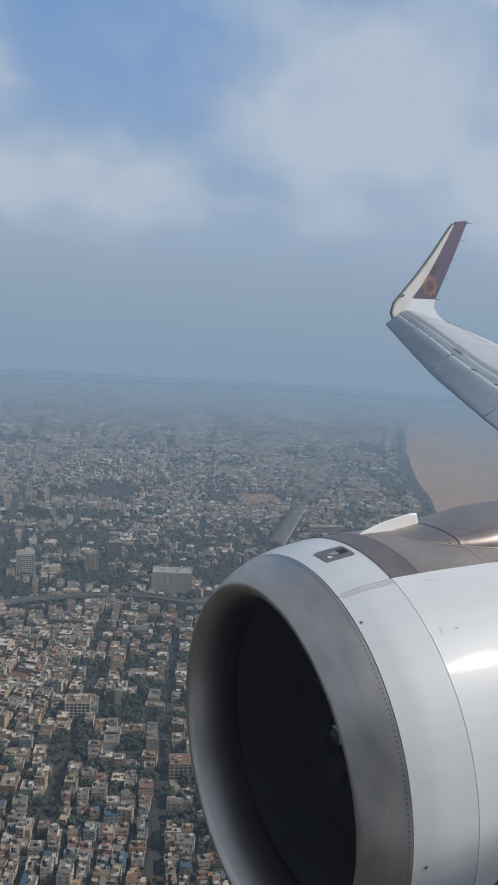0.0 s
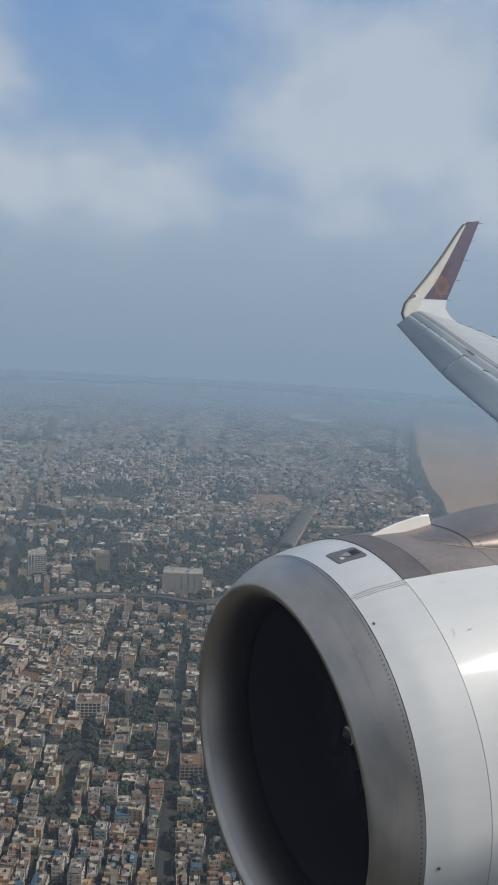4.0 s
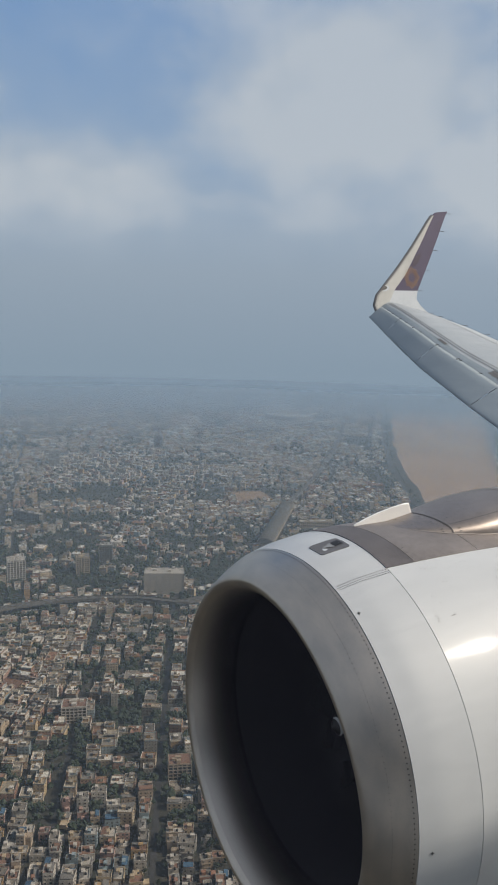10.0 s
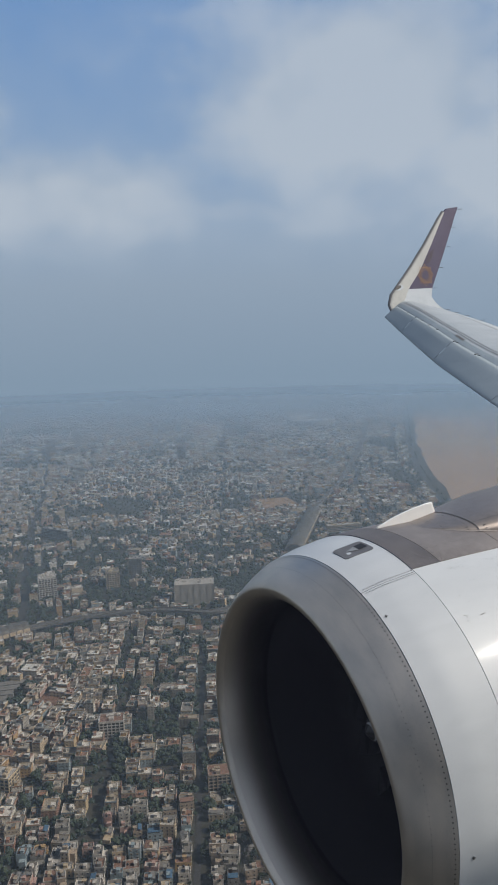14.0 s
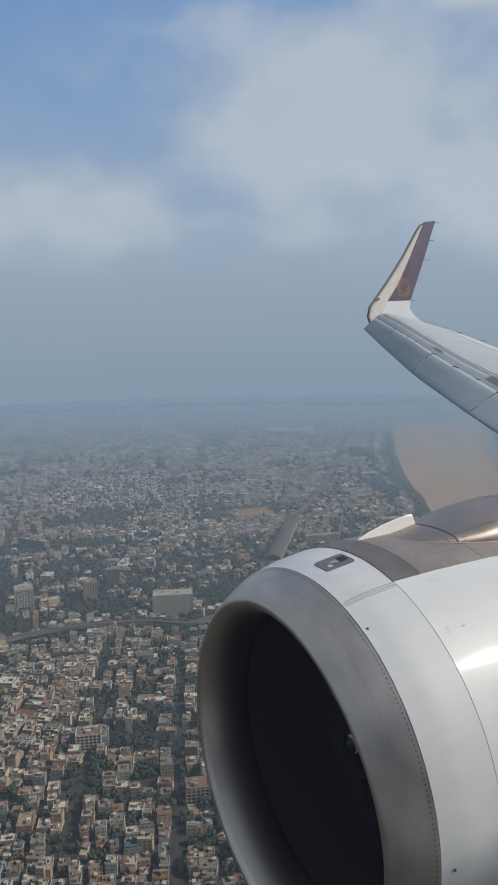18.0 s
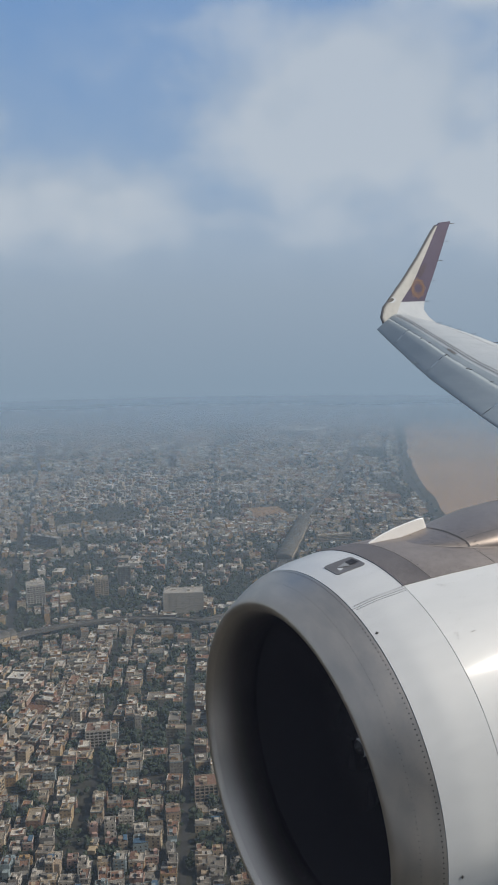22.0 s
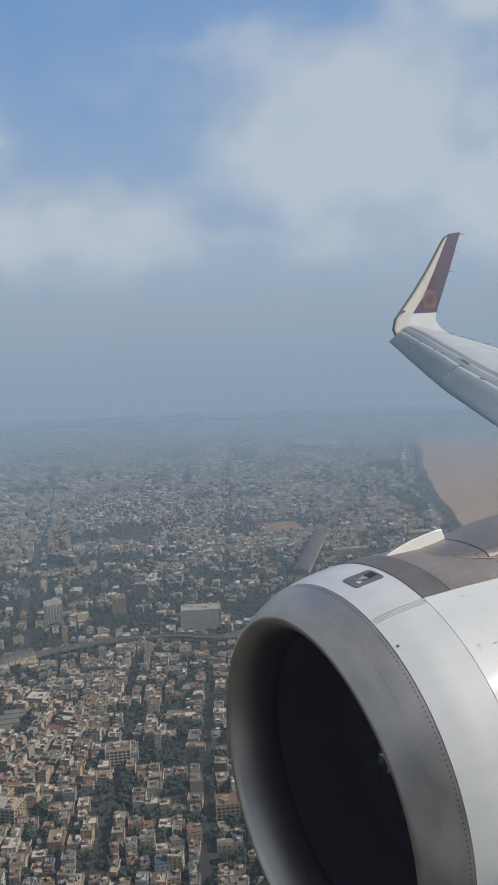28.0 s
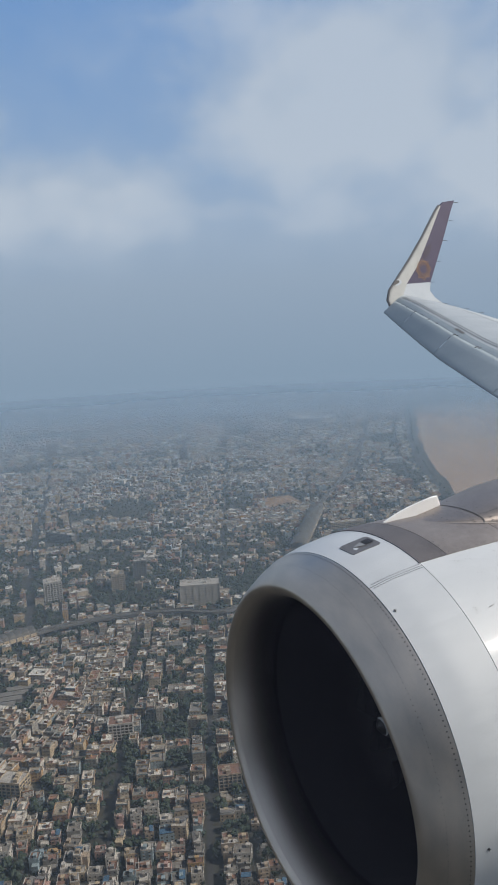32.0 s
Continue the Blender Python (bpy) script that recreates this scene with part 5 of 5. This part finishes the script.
DISTRICTS = [(-120, 600, 4), (-300, 700, -8), (-120, 840, 2), (-360, 980, 14), (-160, 1250, -4), (-480, 1350, 16), (120, 950, -10), (150, 1400, 12), (-700, 1800, 9), (-250, 1850, -10), (200, 2000, 8),
             (-500, 2500, 16), (-1100, 2600, -6), (0, 2700, 10), (-800, 3500, 4), (-250, 3600, -10), (350, 3500, 18), (-1500, 3900, 12), (400, 4300, 3), (-700, 4300, 8)]
lots = []
rng = random.Random(11)
for k, (cx, cy, turn) in enumerate(DISTRICTS):
    ca, sa = math.cos(radians(turn)), math.sin(radians(turn))
    reach = 420 if cy < 1500 else 950
    pitch_x, pitch_y = (10.6, 12.2) if cy < 1100 else (11.2, 12.8) if cy < 1500 else (12.0, 13.5)
    u = -reach
    col = 0
    while u < reach:
        w = -reach + rng.uniform(-6, 6)
        row = 0
        while w < reach:
            wide, deep = pitch_x * rng.uniform(0.62, 1.18), pitch_y * rng.uniform(0.62, 1.15)
            x, y = cx + u * ca - w * sa + rng.uniform(-1.2, 1.2), cy + u * sa + w * ca + rng.uniform(-1.2, 1.2)
            w += pitch_y + (3.5 if row % 7 == 6 else 0)
            row += 1
            dist = math.hypot(x, y)
            if y < 430 or dist > 4650 or abs(math.degrees(math.atan2(x, y)) + 0.5) > 29:
                continue
            if min(range(len(DISTRICTS)), key=lambda q: (DISTRICTS[q][0] - x) ** 2 + (DISTRICTS[q][1] - y) ** 2) != k:
                continue
            if open_ground(x, y, 2.2):
                continue
            g = green(x, y)
            lots.append((dist, x, y, turn + rng.choice((0, 0, 90)) + rng.gauss(0, 4), wide, deep, g, rng.random() > 0.94 * g - 0.12 if g < 0.99 else False))
        u += pitch_x + (3.6 if col % 2 == 1 else 0)
        col += 1
lots.sort()
houses = [q for q in lots if q[7]]
gardens = [q for q in lots if not q[7]]


# ---------------------------------------------------------------- houses: the nearest as things with their parts
def house(wide, deep, storeys, style):
    """A flat-roofed plastered house, built once at the origin."""
    r = random.Random(style)
    h = storeys * 2.9 + 0.4
    b = empty("house", Matrix(), "", "house", "houses of the old town")
    w, d = wide / 2, deep / 2
    cut = r.choice((0, 0, 0.3, 0.4))
    if cut:
        piece("wall", *join(box_data(-w, w, -d, d - deep * cut, 0, h), box_data(-w, w - wide * 0.35, d - deep * cut, d, 0, h - (3.1 if storeys > 1 else 0))), WALL_MATS["white"], b)
    else:
        piece("wall", *box_data(-w, w, -d, d, 0, h), WALL_MATS["white"], b)
    y1 = d - deep * cut
    piece("roof", *box_data(-w + 0.25, w - 0.25, -d + 0.25, y1 - 0.25, h, h + 0.12), ROOF_MATS["grey concrete"], b)
    p = 0.22
    rim = [box_data(-w, w, -d, -d + p, h, h + 0.95), box_data(-w, w, y1 - p, y1, h, h + 0.95), box_data(-w, -w + p, -d + p, y1 - p, h, h + 0.95), box_data(w - p, w, -d + p, y1 - p, h, h + 0.95)]
    piece("parapet", *join(*rim), WALL_MATS["white"], b)
    sx, sy = r.uniform(-w + 2, w - 2), r.uniform(-d + 2, y1 - 2.2)
    piece("stair_room", *join(box_data(sx - 1.2, sx + 1.2, sy - 1.5, sy + 1.5, h, h + 2.6), box_data(sx - 1.4, sx + 1.4, sy - 1.7, sy + 1.7, h + 2.6, h + 2.8)), WALL_MATS["white"], b)
    tx, ty = -sx * 0.7 + r.uniform(-0.6, 0.6), -sy * 0.5
    n = 10
    v = [(tx + rr * math.cos(2 * math.pi * j / n), ty + rr * math.sin(2 * math.pi * j / n), h + z) for rr, z in ((0.75, 0.12), (0.8, 0.5), (0.8, 1.5), (0.45, 1.85)) for j in range(n)]
    piece("water_tank", v, grid_faces(4, n, True) + [tuple(range(3 * n, 4 * n))], TANK_BLACK, b, "black plastic water tank")
    panes, ledges = [], []
    for k in range(storeys):
        z = k * 2.9 + 1.1
        for s in (-1, 1):
            for i in range(max(2, int(wide / 3.4))):
                px = -w + (i + 0.5) * wide / max(2, int(wide / 3.4)) + r.uniform(-0.2, 0.2)
                hw = r.choice((0.4, 0.55, 0.7))
                if s > 0 and cut:
                    continue
                panes.append(box_data(px - hw, px + hw, s * d - 0.05, s * d + 0.05, z, z + 1.35))
                ledges.append(box_data(px - hw - 0.2, px + hw + 0.2, s * d - 0.02, s * d + s * 0.02 + 0.5 * max(s, 0), z + 1.45, z + 1.55) if s > 0 else box_data(px - hw - 0.2, px + hw + 0.2, -d - 0.5, -d + 0.02, z + 1.45, z + 1.55))
            for i in range(max(2, int(deep * (1 - cut) / 3.4))):
                m = max(2, int(deep * (1 - cut) / 3.4))
                py = -d + (i + 0.5) * (deep * (1 - cut)) / m
                panes.append(box_data(s * w - 0.05, s * w + 0.05, py - 0.6, py + 0.6, z, z + 1.3))
    if r.random() < 0.4:
        e = r.choice((-1, 1))
        v = [(e * w * 0.1, -d + 0.4, h + 2.3), (e * w * 0.92, -d + 0.4, h + 1.7), (e * w * 0.92, y1 - 0.4, h + 1.7), (e * w * 0.1, y1 - 0.4, h + 2.3)]
        v += [(x, y, z - 0.12) for x, y, z in v]
        piece("roof_sheet", v, [(0, 1, 2, 3), (7, 6, 5, 4), (0, 4, 5, 1), (1, 5, 6, 2), (2, 6, 7, 3), (3, 7, 4, 0)], r.choice((BLUE_SHEET, SHED_ROOF, ROOF_MATS["red tiled"], SHED_ROOF)), b, "lean-to sheet over the roof terrace")
        piece("sheet_post", *box_data(e * w * 0.88, e * w * 0.92, -d + 0.45, -d + 0.55, h, h + 1.7), CONCRETE, b)
        piece("sheet_post", *box_data(e * w * 0.88, e * w * 0.92, y1 - 0.55, y1 - 0.45, h, h + 1.7), CONCRETE, b)
    tagged(piece("windows", *join(*panes), GLASS_DARK, b, "small dark windows"), kind="stuff")
    piece("sunshade", *join(*ledges), ROOF_MATS["grey concrete"], b, "thin concrete sunshades")
    if storeys > 1 and r.random() < 0.7:
        for k in range(1, storeys):
            piece("balcony", *join(box_data(-w * 0.8, w * 0.1, -d - 1.2, -d, k * 2.9 - 0.12, k * 2.9 + 0.05), box_data(-w * 0.8, w * 0.1, -d - 1.2, -d - 1.08, k * 2.9, k * 2.9 + 0.9)), WALL_MATS["white"], b)
    return b


WORDS = {1: "single-storey", 2: "two-storey", 3: "three-storey", 4: "four-storey", 5: "five-storey"}
near_houses, rest = houses[:299], houses[299:]
moulds = {}
rng = random.Random(23)
for dist, x, y, turn, wide, deep, g, _ in near_houses:
    storeys = rng.choice((1, 1, 2, 2, 2, 3, 3, 4))
    key = (round(wide / 1.5) * 1.5, round(deep / 2) * 2, storeys, rng.randint(0, 1))
    at = pose(x, y, 0, 0, 0, turn + rng.choice((0, 180)))
    if key not in moulds:
        made = moulds[key] = house(key[0], key[1], storeys, len(moulds))
        made.matrix_world = at
    else:
        made = copy_thing(moulds[key], at)
    colour = rng.choice(("white", "white", "white", "white", "cream", "cream", "cream", "grey", "grey", "grey", "beige", "beige", "ochre", "terracotta", "pink", "pale blue", "pale blue"))
    roof = rng.choice(("grey concrete", "grey concrete", "whitewashed", "red tiled", "red tiled", "grey concrete"))
    trim = rng.random() < 0.45
    for o in made.children:
        kind = o.name.split(".")[0]
        if kind in ("wall", "parapet", "stair_room", "balcony", "roof"):
            o.material_slots[0].link = "OBJECT"
            o.material_slots[0].material = ROOF_MATS[roof] if kind == "roof" else WALL_MATS["white" if kind == "parapet" and trim else colour]
    made["label"] = "%s %s plastered house with a flat %s roof" % (WORDS[storeys], colour, roof)


def boxes_mesh(name, rows, mat, label, category):
    """Many plain blocks in one mesh; rows of x, y, turn, wide, deep, bottom, top."""
    a = np.array(rows)
    unit = np.array([(-.5, -.5, 0), (.5, -.5, 0), (.5, .5, 0), (-.5, .5, 0), (-.5, -.5, 1), (.5, -.5, 1), (.5, .5, 1), (-.5, .5, 1)])
    c, s = np.cos(np.radians(a[:, 2]))[:, None], np.sin(np.radians(a[:, 2]))[:, None]
    lx, ly = unit[None, :, 0] * a[:, 3:4], unit[None, :, 1] * a[:, 4:5]
    v = np.stack([a[:, 0:1] + lx * c - ly * s, a[:, 1:2] + lx * s + ly * c, a[:, 5:6] + unit[None, :, 2] * (a[:, 6:7] - a[:, 5:6])], 2).reshape(-1, 3)
    f = np.array([(4, 5, 6, 7), (0, 1, 5, 4), (1, 2, 6, 5), (2, 3, 7, 6), (3, 0, 4, 7)])
    f = (f[None] + 8 * np.arange(len(a))[:, None, None]).reshape(-1, 4)
    return tagged(piece(name, v.tolist(), f.tolist(), mat), label, category, kind="stuff")


rng = random.Random(31)
mid, distant = [], []
for dist, x, y, turn, wide, deep, g, _ in rest:
    tall = rng.choice((1, 1, 2, 2, 2, 3, 3, 4)) if rng.random() > (0.012 if dist < 950 else 0.03) else rng.randint(4, 6)
    if rng.random() < 0.11:
        wide, deep, tall = wide * rng.uniform(1.3, 2.2), deep * rng.uniform(1.0, 1.6), rng.choice((2, 2, 3, 3, 4))
    h = tall * 2.9 + 0.3
    out = mid if dist < 1500 else distant
    out.append((x, y, turn, wide, deep, 0, h))
    ca, sa = math.cos(radians(turn)), math.sin(radians(turn))
    if dist < 2400:
        u, w = rng.uniform(-0.28, 0.28) * wide, rng.uniform(-0.28, 0.28) * deep
        out.append((x + u * ca - w * sa, y + u * sa + w * ca, turn, rng.uniform(2.5, 4.5), rng.uniform(3, 5), h - 0.2, h + 2.7))
    if dist < 1150:
        p = 0.35
        for u, w, a, b in ((0, -deep / 2 + p / 2, wide, p), (0, deep / 2 - p / 2, wide, p), (-wide / 2 + p / 2, 0, p, deep), (wide / 2 - p / 2, 0, p, deep)):
            out.append((x + u * ca - w * sa, y + u * sa + w * ca, turn, a + 0.06, b + 0.06, h - 0.3, h + 0.9))
        u, w = rng.uniform(-0.35, 0.35) * wide, rng.uniform(-0.35, 0.35) * deep
        out.append((x + u * ca - w * sa, y + u * sa + w * ca, turn, 1.6, 1.6, h - 0.2, h + 1.7))
boxes_mesh("town_houses", mid, TOWN, "crowded flat-roofed houses of many pale colours", "houses")
boxes_mesh("distant_houses", distant, TOWN, "far crowded roofs of the city in haze", "houses")


# ---------------------------------------------------------------- trees
def tree(style):
    """A broad street tree: tapered trunk, limbs, and a crown of many small leaf clumps."""
    r = random.Random(style)
    b = empty("tree", Matrix(), "broad dark green street tree between houses", "tree", "street trees")
    vs, fs = [], []
    def limb(a, e, r0, r1):
        a, e = Vector(a), Vector(e)
        d = (e - a).normalized()
        s = d.orthogonal().normalized()
        t = d.cross(s)
        k = len(vs)
        for p, q in ((a, r0), (e, r1)):
            for j in range(6):
                w = math.pi * j / 3
                vs.append(tuple(p + (s * math.cos(w) + t * math.sin(w)) * q))
        fs.extend([(k + j, k + (j + 1) % 6, k + 6 + (j + 1) % 6, k + 6 + j) for j in range(6)])
    limb((0, 0, 0), (0.2, 0.1, 3.2), 0.38, 0.26)
    ends = []
    for j in range(5):
        q = 2 * math.pi * j / 5 + r.uniform(-0.4, 0.4)
        e = (math.cos(q) * r.uniform(1.6, 3.2), math.sin(q) * r.uniform(1.6, 3.2), r.uniform(5, 7.5))
        limb((0.2, 0.1, 3.0), e, 0.2, 0.07)
        ends.append(e)
    piece("trunk", vs, fs, BARK, b)
    cv, cf = [], []
    clumps = ends + [(r.uniform(-2, 2), r.uniform(-2, 2), r.uniform(6, 9)) for _ in range(5)]
    for cx, cy, cz in clumps:
        size = r.uniform(1.3, 2.2)
        for _ in range(34):
            d = Vector((r.gauss(0, 1), r.gauss(0, 1), r.gauss(0, 0.8))).normalized() * size * r.uniform(0.55, 1.1)
            p = Vector((cx, cy, cz)) + d
            s = d.orthogonal().normalized()
            s.rotate(Euler((r.uniform(0, 6), r.uniform(-0.5, 0.5), 0)))
            t = d.normalized().cross(s).normalized()
            q = r.uniform(0.35, 0.75)
            k = len(cv)
            n = d.normalized() * 0.25
            cv += [tuple(p + s * q), tuple(p + t * q + n * 0.3), tuple(p - s * q), tuple(p - t * q + n * 0.3), tuple(p + n)]
            cf += [(k, k + 1, k + 4), (k + 1, k + 2, k + 4), (k + 2, k + 3, k + 4), (k + 3, k, k + 4)]
    piece("crown", cv, cf, LEAF, b)
    return b


rng = random.Random(41)
spots = []
for dist, x, y, turn, wide, deep, g, _ in gardens:
    for _ in range(3 if dist < 1000 else 2 if dist < 1500 else 1):
        spots.append((dist, x + rng.uniform(-5, 5), y + rng.uniform(-5, 5), rng.uniform(0.55, 1.15)))
for dist, x, y, turn, wide, deep, g, _ in houses:
    if dist < 2600 and rng.random() < 0.3:
        spots.append((dist, x + rng.choice((-1, 1)) * rng.uniform(4.5, 6), y + rng.choice((-1, 1)) * rng.uniform(5, 7), rng.uniform(0.4, 0.75)))
for line, half in ROADS[:6]:
    for (x0, y0), (x1, y1) in zip(line, line[1:]):
        run = math.hypot(x1 - x0, y1 - y0)
        for k in range(int(run / 13)):
            if rng.random() < 0.9:
                s = rng.choice((-1, 1)) * (half + 3)
                w = k * 13 / run
                spots.append((math.hypot(x0 + (x1 - x0) * w, y0 + (y1 - y0) * w), x0 + (x1 - x0) * w + s * (y1 - y0) / run, y0 + (y1 - y0) * w - s * (x1 - x0) / run, rng.uniform(0.7, 1.2)))
near_grid = {}
for _, x, y, _, wide, deep, _, _ in houses:
    near_grid.setdefault((int(x // 20), int(y // 20)), []).append((x, y, 0.62 * max(wide, deep)))
for _ in range(5200):
    y = rng.uniform(440, 1150)
    x = rng.uniform(-0.5, 0.42) * y
    if not any(near_line(x, y, line, half + 1.2) for line, half in ROADS) and not any(math.hypot(x - a, y - b) < c + 1.0 for i in (-1, 0, 1) for j in (-1, 0, 1) for a, b, c in near_grid.get((int(x // 20) + i, int(y // 20) + j), ())):
        spots.append((math.hypot(x, y), x, y, rng.uniform(0.35, 0.8)))
spots = sorted(s for s in spots if s[2] > 440 and s[1] < along(BEACH_L, s[2]) - 6 and not inside(s[1], s[2], FIELD_PTS) and not near_line(s[1], s[2], RAIL_KEYS, 9)
               and not any((s[1] - a) ** 2 + (s[2] - b) ** 2 < (0.7 * c) ** 2 for a, b, c in KEEP_OUT))
kinds = []
for dist, x, y, s in spots[:280]:
    at = pose(x, y, 0, 0, 0, rng.uniform(0, 360)) @ Matrix.Diagonal((s, s, s * rng.uniform(0.85, 1.1), 1))
    if len(kinds) < 6:
        kinds.append(tree(len(kinds)))
        kinds[-1].matrix_world = at
    else:
        copy_thing(rng.choice(kinds), at)

bm = bmesh.new()
bmesh.ops.create_icosphere(bm, subdivisions=1, radius=1.0)
ball = np.array([v.co[:] for v in bm.verts])
tris = np.array([[v.index for v in f.verts] for f in bm.faces])
bm.free()
gen = np.random.default_rng(5)
vs, fs, base = [], [], 0
for dist, x, y, s in spots[280:]:
    for _ in range(5 if dist < 1300 else 3 if dist < 2200 else 2):
        size = s * gen.uniform(1.6, 3.0) * (1 if dist < 2200 else 1.35)
        c = np.array((x + gen.uniform(-2.6, 2.6) * s, y + gen.uniform(-2.6, 2.6) * s, s * gen.uniform(4.2, 7.4)))
        vs.append(c + ball * size * gen.uniform(0.6, 1.25, (len(ball), 1)))
        fs.append(tris + base)
        base += len(ball)
vs, fs = np.concatenate(vs), np.concatenate(fs)
tagged(piece("tree_canopy", vs.tolist(), fs.tolist(), LEAF_FAR), "dark green tree crowns crowding between the roofs", "trees", kind="stuff")
